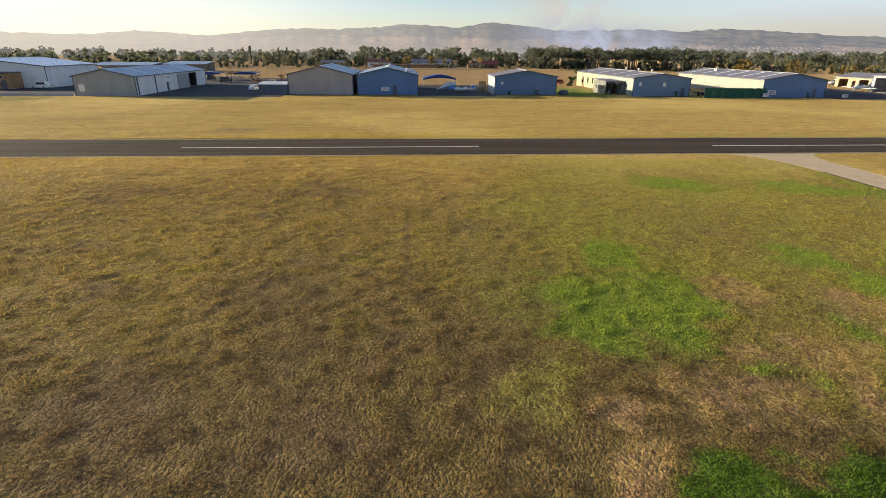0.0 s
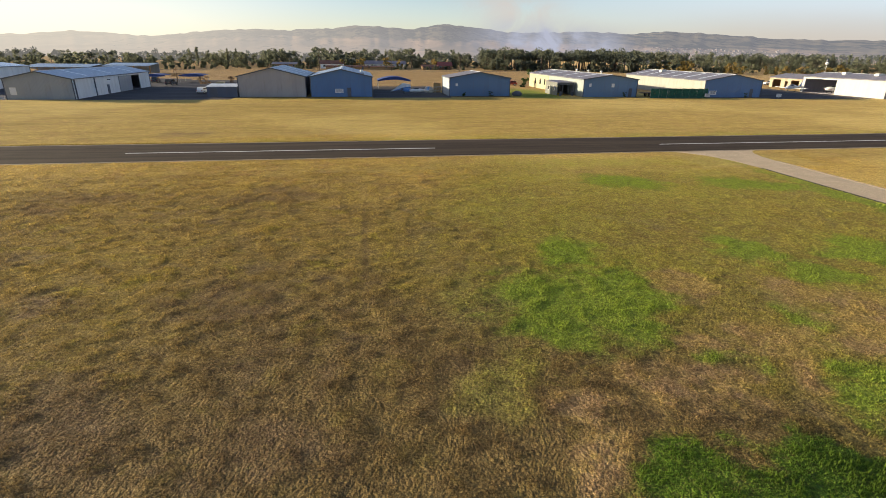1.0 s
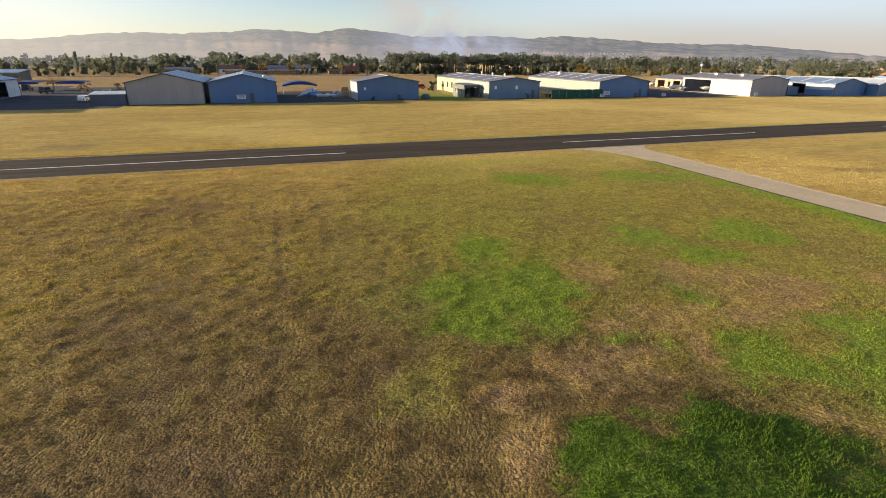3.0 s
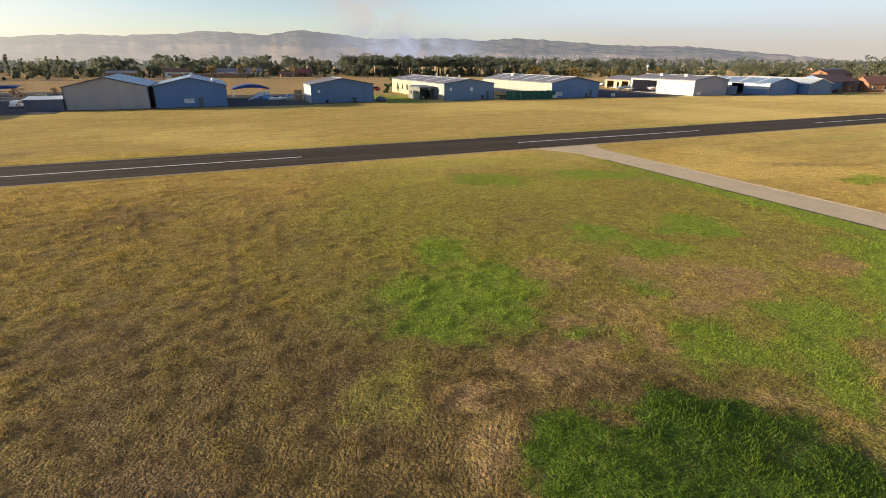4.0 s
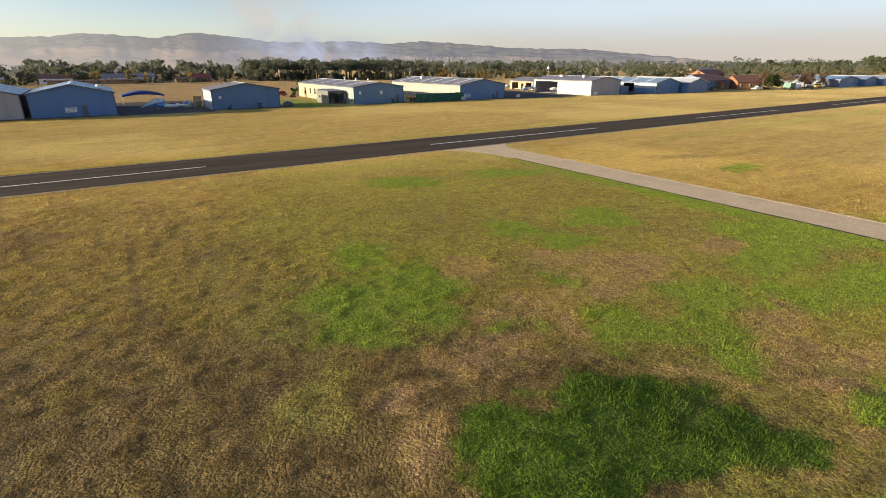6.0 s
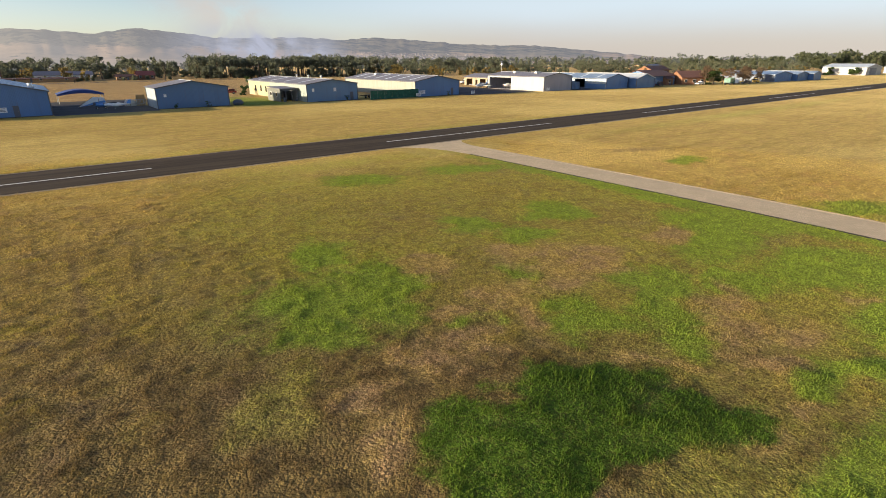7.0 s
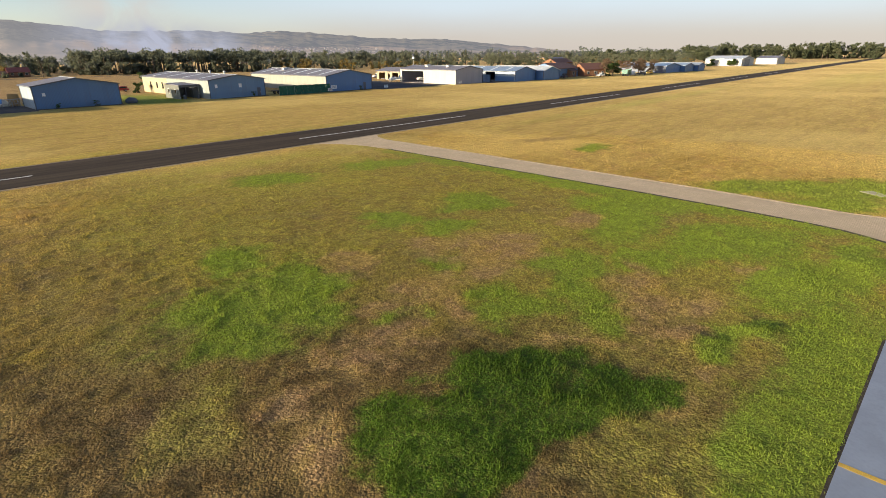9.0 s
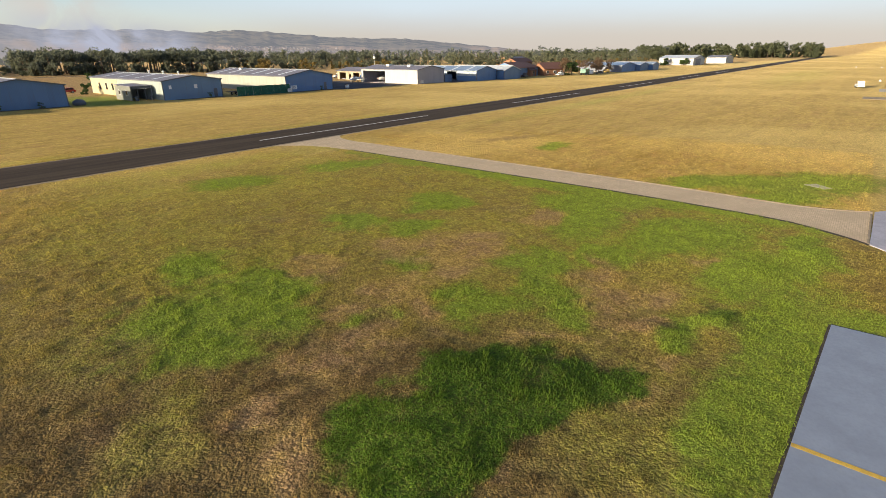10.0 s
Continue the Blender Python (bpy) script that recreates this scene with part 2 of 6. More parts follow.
    stubble = n.mix(n.ramp(stripes, 0.48, 0.6, 0.0, 0.7), stubble, (0.58, 0.40, 0.17))
    c = n.mix(back, c, stubble)
    c = n.mix(n.math("MULTIPLY", masks["bare"], n.ramp(mid, 0.36, 0.62, 0.25, 0.8)), c, (0.205, 0.132, 0.070))
    tinge = n.ramp(n.math("ADD", n.math("ADD", mid, n.math("MULTIPLY", big, 0.6)), rag), 0.5, 1.05)
    c = n.mix(n.math("MULTIPLY", n.math("MULTIPLY", masks["tint"], tinge), 0.8), c, (0.375, 0.365, 0.058))
    speckle = n.ramp(n.math("ADD", n.math("MULTIPLY", masks["green"], 1.2), n.math("ADD", n.math("MULTIPLY", n.math("SUBTRACT", hue, 0.5), 1.2), n.math("MULTIPLY", rag, 1.7))), 0.2, 1.15)
    green = n.mix(n.ramp(fine, 0.3, 0.7), (0.190, 0.272, 0.023), (0.305, 0.420, 0.047))
    green = n.mix(n.ramp(ash, 0.52, 0.66, 0.0, 0.45), green, (0.28, 0.345, 0.040))
    c = n.mix(n.math("MULTIPLY", speckle, 0.82), c, green)
    worn_c = n.mix(n.ramp(fine, 0.3, 0.72), (0.36, 0.240, 0.080), (0.57, 0.400, 0.130))
    worn_c = n.mix(n.ramp(ash, 0.44, 0.56, 0.0, 0.75), worn_c, (0.385, 0.242, 0.130))
    bald = n.ramp(n.math("ADD", masks["dry"], n.math("ADD", n.math("MULTIPLY", n.math("SUBTRACT", hue, 0.5), -1.6), n.math("MULTIPLY", rag, 1.6))), 0.25, 1.1)
    c = n.mix(n.math("MULTIPLY", bald, n.ramp(masks["dry"], 0.0, 0.25, 0.0, 0.85)), c, worn_c)
    lush_c = n.mix(n.ramp(fine, 0.3, 0.72), (0.075, 0.138, 0.012), (0.150, 0.232, 0.024))
    lush_c = n.mix(n.ramp(hue, 0.5, 0.65, 0.0, 0.45), lush_c, (0.175, 0.235, 0.028))
    lush = n.ramp(n.math("ADD", masks["lush"], n.math("ADD", n.math("MULTIPLY", n.math("SUBTRACT", hue, 0.5), 1.2), n.math("MULTIPLY", rag, 2.0))), 0.2, 0.95)
    c = n.mix(lush, c, lush_c)
    # tufts: tone differs at random from one to the next
    jog = n.add("ShaderNodeTexNoise", Vector=flat, Scale=7.0, Detail=3).outputs["Color"]
    loose = n.add("ShaderNodeVectorMath", {"operation": "MULTIPLY_ADD"}, i0=jog, i1=(0.12, 0.12, 0.0), i2=flat).outputs[0]
    tuft = n.add("ShaderNodeSeparateColor", Color=n.add("ShaderNodeTexVoronoi", Vector=loose, Scale=13.0).outputs["Color"]).outputs[0]
    clump = n.add("ShaderNodeSeparateColor", Color=n.add("ShaderNodeTexVoronoi", Vector=loose, Scale=5.0).outputs["Color"]).outputs[1]
    grain = n.math("ADD", n.math("ADD", n.math("MULTIPLY", tuft, 0.56), n.math("MULTIPLY", clump, 0.36)), n.math("MULTIPLY", rag, 0.9))
    damp = n.math("MAXIMUM", speckle, lush)
    grain = n.math("ADD", n.math("MULTIPLY", n.math("SUBTRACT", grain, 0.46), n.math("MULTIPLY", n.ramp(damp, 0.0, 1.0, 1.0, 0.6), n.ramp(straw, 0.0, 1.0, 1.0, 0.85))), 1.06)
    c = n.mix(1.0, c, n.add("ShaderNodeCombineXYZ", X=grain, Y=grain, Z=grain).outputs[0], "MULTIPLY")
    out = n.add("NodeGroupOutput")
    g.links.new(c, out.inputs[0])
    g.links.new(n.math("MULTIPLY", n.math("MULTIPLY", n.math("MULTIPLY", straw, n.ramp(n.math("ADD", n.math("MULTIPLY", threads, 0.5), n.math("MULTIPLY", stripes, 0.5)), 0.42, 0.62, 1.0, 0.62)), n.math("SUBTRACT", 1.0, n.math("MULTIPLY", back, 0.5))), n.math("SUBTRACT", 1.0, damp)), out.inputs[1])
    return g


FIELD = field_group()


def ground_material():
    m, n, b = material("meadow", 0.95, 0.0, 0.15)
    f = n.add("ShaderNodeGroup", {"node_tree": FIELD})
    n.put(b, "Sheen Weight", n.math("MULTIPLY", f.outputs["Straw"], n.ramp(n.add("ShaderNodeSeparateXYZ", Vector=n.add("ShaderNodeNewGeometry").outputs["Position"]).outputs[0], -30.0, 240.0, 0.0, 0.34)))      # fuzz of standing straw; sheen raised to the east to brighten that field
    n.put(b, "Sheen Roughness", 0.6)
    n.put(b, "Sheen Tint", (1.0, 0.74, 0.34, 1.0))
    pos = n.add("ShaderNodeNewGeometry").outputs["Position"]
    shake = n.add("ShaderNodeTexNoise", Vector=pos, Scale=9.0, Detail=2).outputs["Color"]
    bent = n.add("ShaderNodeVectorMath", {"operation": "MULTIPLY_ADD"}, i0=shake, i1=(0.09, 0.09, 0.0), i2=pos).outputs[0]
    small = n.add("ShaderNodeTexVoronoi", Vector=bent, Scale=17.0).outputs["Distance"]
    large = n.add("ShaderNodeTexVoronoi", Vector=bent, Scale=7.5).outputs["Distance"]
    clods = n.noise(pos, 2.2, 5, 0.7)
    # hollows between tufts darkened in colour: shade there, and dark thatch
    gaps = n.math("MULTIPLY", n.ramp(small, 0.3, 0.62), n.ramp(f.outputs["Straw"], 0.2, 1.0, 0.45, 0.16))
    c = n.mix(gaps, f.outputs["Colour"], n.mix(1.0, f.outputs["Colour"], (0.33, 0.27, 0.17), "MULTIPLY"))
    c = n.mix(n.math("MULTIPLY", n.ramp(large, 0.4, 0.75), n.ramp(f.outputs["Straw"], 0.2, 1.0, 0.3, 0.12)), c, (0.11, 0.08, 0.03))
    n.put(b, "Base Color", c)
    swell = n.noise(pos, 0.45, 3, 0.55)
    height = n.math("SUBTRACT", n.math("ADD", n.math("MULTIPLY", clods, 0.9), n.math("MULTIPLY", swell, 0.9)), n.math("ADD", n.math("MULTIPLY", small, 0.5), n.math("MULTIPLY", large, 0.7)))
    n.put(b, "Normal", n.bump(height, 1.0, 0.075))
    return m


def thin_leaf(m, n, b, colour, share):
    """Lets part of the light through a leaf or a blade."""
    glow = n.add("ShaderNodeBsdfTranslucent", Color=colour).outputs[0]
    m.node_tree.links.new(n.add("ShaderNodeMixShader", i0=share, i1=b.outputs[0], i2=glow).outputs[0], m.node_tree.nodes["Material Output"].inputs["Surface"])


def blade_material():
    m, n, b = material("grass_blades", 0.75, 0.0, 0.2)
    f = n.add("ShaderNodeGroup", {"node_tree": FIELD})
    rnd = n.add("ShaderNodeNewGeometry").outputs["Random Per Island"]
    c = n.mix(n.ramp(rnd, 0.6, 1.0, 0.0, 0.75), f.outputs["Colour"], n.mix(1.0, f.outputs["Colour"], (1.15, 1.12, 1.1), "MULTIPLY"))
    c = n.mix(n.ramp(rnd, 0.0, 0.35, 0.6, 0.0), c, n.mix(1.0, c, (0.42, 0.39, 0.35), "MULTIPLY"))
    n.put(b, "Base Color", c)
    thin_leaf(m, n, b, c, 0.42)
    return m


M_GROUND = ground_material()
M_BLADE = blade_material()


def asphalt(name, colour, patchy=0.3):
    m, n, b = material(name, 0.95, 0.0, 0.12)
    pos = n.add("ShaderNodeNewGeometry").outputs["Position"]
    long = n.add("ShaderNodeMapping", Vector=pos, Scale=(0.06, 1.0, 1.0)).outputs[0]
    wear = n.noise(long, 0.7, 5, 0.6)
    blot = n.noise(pos, 0.35, 5, 0.65)
    grit = n.noise(pos, 30.0, 3, 0.7)
    c = n.mix(n.ramp(wear, 0.3, 0.7), tuple(v * (1 - patchy) for v in colour), tuple(v * (1 + patchy) for v in colour))
    c = n.mix(n.ramp(blot, 0.5, 0.75, 0.0, 0.35), c, tuple(v * 1.6 for v in colour))
    c = n.mix(n.ramp(grit, 0.5, 0.8, 0.0, 0.3), c, tuple(v * 2.0 for v in colour))
    n.put(b, "Base Color", c)
    n.put(b, "Normal", n.bump(grit, 0.5, 0.01))
    return m


def paving_material():
    m, n, b = material("block_paving", 0.85, 0.0, 0.25)
    pos = n.add("ShaderNodeNewGeometry").outputs["Position"]
    br = n.add("ShaderNodeTexBrick", Vector=pos, Scale=1.0)
    for key, v in (("Color1", (0.57, 0.435, 0.28, 1)), ("Color2", (0.68, 0.52, 0.34, 1)), ("Mortar", (0.42, 0.315, 0.20, 1)),
                   ("Mortar Size", 0.008), ("Brick Width", 0.22), ("Row Height", 0.11), ("Bias", 0.0)):
        br.inputs[key].default_value = v
    blot = n.noise(pos, 0.5, 5, 0.65)
    c = n.mix(n.ramp(blot, 0.42, 0.62, 0.0, 0.6), br.outputs["Color"], (0.49, 0.37, 0.235))
    c = n.mix(n.ramp(n.noise(pos, 2.5, 4, 0.7), 0.55, 0.7, 0.0, 0.5), c, (0.44, 0.33, 0.215))
    n.put(b, "Base Color", c)
    n.put(b, "Normal", n.bump(br.outputs["Fac"], -0.4, 0.01))
    return m


M_RUNWAY = asphalt("runway_asphalt", (0.062, 0.045, 0.031))
M_APRON = asphalt("apron_asphalt", (0.075, 0.070, 0.075))
M_PAVING = paving_material()
M_STRIPE = worn("white_road_paint", (0.78, 0.76, 0.72), 0.7, vary=0.15, scale=3, dirt_amount=0.4)
M_YELLOW = worn("yellow_road_paint", (0.62, 0.40, 0.06), 0.7, vary=0.2, scale=4, dirt_amount=0.4)
M_SLAB = worn("painted_concrete", (0.27, 0.30, 0.36), 0.55, vary=0.12, scale=0.7, bump=0.004, dirt=(0.2, 0.2, 0.2), dirt_amount=0.15)
M_SLAB2 = worn("pale_concrete", (0.42, 0.40, 0.44), 0.7, vary=0.14, scale=0.9, bump=0.004, dirt_amount=0.2)
M_COVER = worn("weathered_concrete", (0.50, 0.44, 0.34), 0.85, vary=0.2, scale=2.0, bump=0.006)
M_EDGING_SHADE = worn("dark_edging_and_shade_strip", (0.06, 0.045, 0.03), 0.9, vary=0.3, scale=3.0, bump=0.01)
M_KERB = worn("kerb_concrete", (0.30, 0.235, 0.16), 0.85, vary=0.2, scale=1.5, bump=0.006)
M_SHOULDER = worn("dusty_shoulder", (0.34, 0.26, 0.17), 0.95, vary=0.3, scale=1.2, bump=0.02)

W_BLUE = cladding("blue_cladding", (0.092, 0.190, 0.400))
W_DEEPBLUE = cladding("deep_blue_cladding", (0.098, 0.185, 0.345))
W_TEAL = cladding("pale_teal_cladding", (0.125, 0.215, 0.360))
W_GREY = cladding("grey_cladding", (0.30, 0.32, 0.35))
W_LILAC = cladding("lilac_grey_cladding", (0.30, 0.30, 0.36))
W_WARMGREY = cladding("warm_grey_cladding", (0.36, 0.345, 0.36))
# white sheet darkened for walls that the sun hits
W_WHITE = cladding("white_cladding_dimmed_for_sun", (0.40, 0.395, 0.39), axis=1)
W_CREAM = cladding("cream_cladding", (0.31, 0.315, 0.275), axis=1)
W_PALEGREEN = cladding("pale_green_cladding", (0.29, 0.33, 0.31), axis=1)
W_PALEBLUE = cladding("pale_blue_cladding", (0.34, 0.40, 0.44), axis=1)
W_NAVY = cladding("navy_cladding", (0.09, 0.11, 0.17))
R_GREY = cladding("grey_roof_sheet", (0.23, 0.215, 0.245), 0.55, 0.3, axis=1, rib=0.3, sheet=0.9)
R_BLUE = cladding("blue_roof_sheet", (0.26, 0.34, 0.46), 0.36, 0.3, axis=1, rib=0.3, sheet=0.9)
R_WHITE = cladding("white_roof_sheet", (0.62, 0.64, 0.66), 0.4, 0.1, axis=1, rib=0.3, sheet=0.9)
# white sheet made lighter for hangars seen from their shaded side
W_WHITE_RAISED = cladding("white_cladding_raised_for_shade", (0.74, 0.75, 0.76), axis=1)
R_SKY = cladding("sky_blue_roof_sheet", (0.50, 0.62, 0.78), 0.3, 0.1, axis=1, rib=0.3, sheet=0.9)
R_BROWN = cladding("red_brown_roof_sheet", (0.150, 0.072, 0.056), 0.75, 0.0, axis=1, rib=0.3, sheet=0.9)
R_RED = cladding("red_roof_sheet", (0.30, 0.085, 0.065), 0.7, 0.0, axis=1, rib=0.3, sheet=0.9)
M_FOOT_SHADE = worn("hangar_foot_shade", (0.075, 0.055, 0.038), 0.95, vary=0.35, scale=1.5, bump=0.03)
M_SKYLIGHT = worn("translucent_sheet", (0.70, 0.74, 0.78), 0.35, vary=0.1)
M_TRIM = worn("light_trim", (0.66, 0.65, 0.62), 0.5, vary=0.1)
M_DARKTRIM = worn("dark_trim", (0.09, 0.10, 0.13), 0.5, vary=0.1)
M_DARK = worn("dark_opening_lining", (0.03, 0.03, 0.035), 0.8, vary=0.2)
M_GLASS = worn("window_glass", (0.03, 0.035, 0.04), 0.08, vary=0.1, dirt_amount=0.0, spec=0.8)
M_YELLOWWALL = worn("yellow_plaster", (0.42, 0.37, 0.23), 0.85, vary=0.1, bump=0.005)
M_TANBRICK = worn("tan_face_brick", (0.36, 0.22, 0.11), 0.9, vary=0.25, scale=2.0, bump=0.01)
M_REDBRICK = worn("red_face_brick", (0.27, 0.130, 0.070), 0.9, vary=0.25, scale=2.0, bump=0.01)
M_SIGN = worn("sign_white", (0.72, 0.72, 0.74), 0.6, vary=0.08)
M_INK = worn("sign_ink", (0.12, 0.13, 0.18), 0.6)
M_GREENNET = worn("green_shade_net", (0.018, 0.10, 0.072), 0.9, vary=0.3, scale=1.5)
M_POLE = worn("galvanised_pole", (0.35, 0.35, 0.34), 0.5, 0.5)
M_CANVAS = worn("blue_shade_cloth", (0.04, 0.075, 0.24), 0.8, vary=0.2)
M_BARK = worn("bark", (0.11, 0.08, 0.055), 0.95, vary=0.3, scale=3, bump=0.03)


# ---- mesh helpers ----
def part(name, bm, mat, parent=None, label=""):
    """Links a bmesh as one mesh object, under a thing if there is one."""
    me = bpy.data.meshes.new(name)
    bm.to_mesh(me)
    bm.free()
    me.materials.append(mat)
    ob = new(name, me)
    if parent:
        ob.parent = parent
    if label:
        ob["label"] = label
    return ob


def box(bm, x0, x1, y0, y1, z0, z1, bevel=0.0):
    r = bmesh.ops.create_cube(bm, size=1.0, matrix=Matrix.Translation(((x0 + x1) / 2, (y0 + y1) / 2, (z0 + z1) / 2)) @ Matrix.Diagonal((x1 - x0, y1 - y0, z1 - z0, 1)))
    if bevel:
        edges = list({e for v in r["verts"] for e in v.link_edges})
        bmesh.ops.bevel(bm, geom=edges, offset=bevel, segments=2, affect="EDGES")
    return bm


def boxed(*args, bevel=0.0):
    return box(bmesh.new(), *args, bevel=bevel)


def prism(outline, a, b, axis="y"):
    """A closed outline (two coordinates a corner) pushed from a to b along an axis."""
    bm = bmesh.new()
    put = {"y": lambda u, v, w: (u, w, v), "x": lambda u, v, w: (w, u, v), "z": lambda u, v, w: (u, v, w)}[axis]
    lo = [bm.verts.new(put(u, v, a)) for u, v in outline]
    hi = [bm.verts.new(put(u, v, b)) for u, v in outline]
    bm.faces.new(lo)
    bm.faces.new(list(reversed(hi)))
    for i in range(len(outline)):
        j = (i + 1) % len(outline)
        bm.faces.new((lo[i], hi[i], hi[j], lo[j]))
    bmesh.ops.recalc_face_normals(bm, faces=bm.faces)
    return bm


def rod(bm, p, q, r0, r1=None, seg=8):
    p, q = Vector(p), Vector(q)
    d = q - p
    m = Matrix.Translation((p + q) / 2) @ d.to_track_quat("Z", "Y").to_matrix().to_4x4()
    bmesh.ops.create_cone(bm, cap_ends=True, segments=seg, radius1=r0, radius2=r0 if r1 is None else r1, depth=d.length, matrix=m)
    return bm


def ball(bm, centre, size, sub=2, turn=None):
    m = Matrix.Translation(centre) @ (turn or Matrix.Identity(4)) @ Matrix.Diagonal((*size, 1))
    bmesh.ops.create_icosphere(bm, subdivisions=sub, radius=1.0, matrix=m)
    return bm


def thing(name, x, y, z=0.0, turn=0.0, label="", category="", group="", kind=""):
    ob = new(name)
    ob.empty_display_size = 0.5
    ob.matrix_world = pose(x, y, z, 0, 0, turn)
    return tagged(ob, label, category, group, kind)


def mesh_of(name, verts, faces, mat):
    me = bpy.data.meshes.new(name)
    me.from_pydata(verts, [], faces)
    me.materials.append(mat)
    return new(name, me)


# ---- ground: one sheet to the horizon ----
def smooth(a, b, v):
    t = np.clip((v - a) / (b - a), 0, 1)
    return t * t * (3 - 2 * t)


def land_height(x, y):
    """Flat round the airstrip; a grassy rise past the far end of the runway."""
    rise = smooth(960, 1560, x) * (3 + 24 * smooth(200, -60, y) + 30 * smooth(-40, -500, y))
    fall = -14 * smooth(420, 1500, np.hypot(x * 0.7, y)) * smooth(160, 420, y)
    return rise + fall


def lattice(x, y, cell, seed):
    """Smooth random field from 0 to 1, turned so that its grid does not show."""
    table = np.random.default_rng(seed).random((256, 256))
    u, v = (x * 0.83 + y * 0.56) / cell, (y * 0.83 - x * 0.56) / cell
    i, j = np.floor(u).astype(int), np.floor(v).astype(int)
    a, b = u - i, v - j
    a, b = a * a * (3 - 2 * a), b * b * (3 - 2 * b)
    g = lambda p, q: table[p % 256, q % 256]
    return (g(i, j) * (1 - a) + g(i + 1, j) * a) * (1 - b) + (g(i, j + 1) * (1 - a) + g(i + 1, j + 1) * a) * b


def cover_masks(x, y):
    """How much of each kind of grass grows at these places, with ragged patch edges."""
    wx = x + 1.5 * (lattice(x, y, 1.5, 51) - 0.5) + 0.8 * (lattice(x, y, 0.6, 52) - 0.5)
    wy = y + 1.5 * (lattice(x, y, 1.5, 53) - 0.5) + 0.8 * (lattice(x, y, 0.6, 54) - 0.5)
    masks = {kind: np.zeros(len(x)) for kind in KINDS}
    for kind, px, py, rx, ry, turn in PATCHES:
        far = 1.75 * max(rx, ry) + 3.0
        near = np.nonzero((np.abs(x - px) < far) & (np.abs(y - py) < far))[0]
        c, s = math.cos(radians(turn)), math.sin(radians(turn))
        dx, dy = wx[near] - px, wy[near] - py
        r = np.hypot((dx * c + dy * s) / rx, (dy * c - dx * s) / ry)
        if min(rx, ry) < 0.25:
            r = np.hypot(((x[near] - px) * c + (y[near] - py) * s) / rx, ((y[near] - py) * c - (x[near] - px) * s) / ry)
        masks[kind][near] = np.maximum(masks[kind][near], smooth(1.35, 0.6, r) if kind == "lush" else smooth(1.55, 0.35, r))
    return masks


def put_masks(me, x, y, times=1):
    for kind, values in cover_masks(x, y).items():
        me.attributes.new(kind, "FLOAT", "POINT").data.foreach_set("value", np.repeat(values, times).astype(np.float32))


# the paved path's two edges, from the runway to the apron
PATH_FAR = [(42.2, 14.0), (42.0, 8.0), (41.7, 4.3), (41.6, 1.7), (42.0, -0.3), (42.4, -1.3), (42.85, -2.2)]
PATH_NEAR = [(38.0, 14.0), (37.8, 8.0), (37.5, 3.7), (37.2, 1.8), (36.7, 0.6), (36.2, -0.4), (35.7, -1.3), (35.1, -2.1)]


def path_near(y):
    xs, ys = zip(*PATH_NEAR[::-1])
    return np.interp(y, ys, xs)


def path_far(y):
    xs, ys = zip(*PATH_FAR[::-1])
    return np.interp(y, ys, xs)


HUMPS = ((10.9, 7.9, 3.2, 2.0, 2.3, 0.20), (13.4, 6.0, 1.6, 1.3, 1.4, 0.10), (8.2, 7.6, 1.6, 1.6, 1.5, 0.12), (20.6, 2.5, 1.4, 0.8, 0.8, 0.15),
         (18.5, 3.9, 1.2, 0.7, 0.8, 0.13), (31.8, 0.6, 2.0, 1.0, 1.2, 0.16), (27.5, 2.6, 2.0, 1.2, 1.0, 0.12))


def relief(x, y):
    """Tussocks and low humps of the rough field, level along everything paved."""
    small = lattice(x, y, 0.5, 40) ** 1.5 - 0.35
    mid = lattice(x, y, 1.3, 41) - 0.5
    broad = lattice(x, y, 3.6, 42) - 0.5
    calm = 1.0 - 0.5 * smooth(5.0, 16.0, x) + 0.5 * smooth(41.0, 44.0, x)
    z = calm * (0.044 * small + 0.012 * mid) + 0.014 * broad
    for hx, hy, west, east, deep, high in HUMPS:
        wide = np.where(x < hx, west, east)
        z = z + high * np.exp(-((x - hx) / wide) ** 2 - ((y - hy) / deep) ** 2)
    gap = RUN_Y - RUN_W / 2 - 0.5 - y
    mid_x = (path_near(y) + path_far(y)) / 2
    side = np.abs(x - mid_x) - (path_far(y) - path_near(y)) / 2 - 0.2 - 5.5 * smooth(42.0, 50.0, y)
    stand = np.where(x < 24.2, y - (0.05 - 0.044 * (x - 2.0)), 9.0)
    apron = np.where(x > 33.0, y + 1.6, 9.0)
    cover = np.hypot(x - 48.9, y - 1.2) - 1.6
    free = smooth(0, 0.9, gap) * smooth(0, 0.9, side) * smooth(0, 0.7, stand) * smooth(0, 0.9, apron) * smooth(0, 0.8, cover)
    return z * free * smooth(-44, -38, x) * smooth(64, 56, x) * smooth(-3.9, -2.6, y)


def uneven_axis(fine, lo, hi, far, steps):
    mid = np.arange(lo, hi + fine, fine)
    g = np.geomspace(fine, far, steps)
    return np.concatenate([(lo - g)[::-1], mid, hi + g])


RUN_Y, RUN_W = 57.2, 9.8
gx = uneven_axis(0.3, -44, 64, 4200, 46)
gy = uneven_axis(0.3, -4, 53, 4300, 46)
GX, GY = np.meshgrid(gx, gy, indexing="ij")
GZ = land_height(GX, GY) + relief(GX, GY)
nx, ny = GX.shape
idx = np.arange(nx * ny).reshape(nx, ny)
quads = np.stack([idx[:-1, :-1], idx[1:, :-1], idx[1:, 1:], idx[:-1, 1:]], -1).reshape(-1, 4)
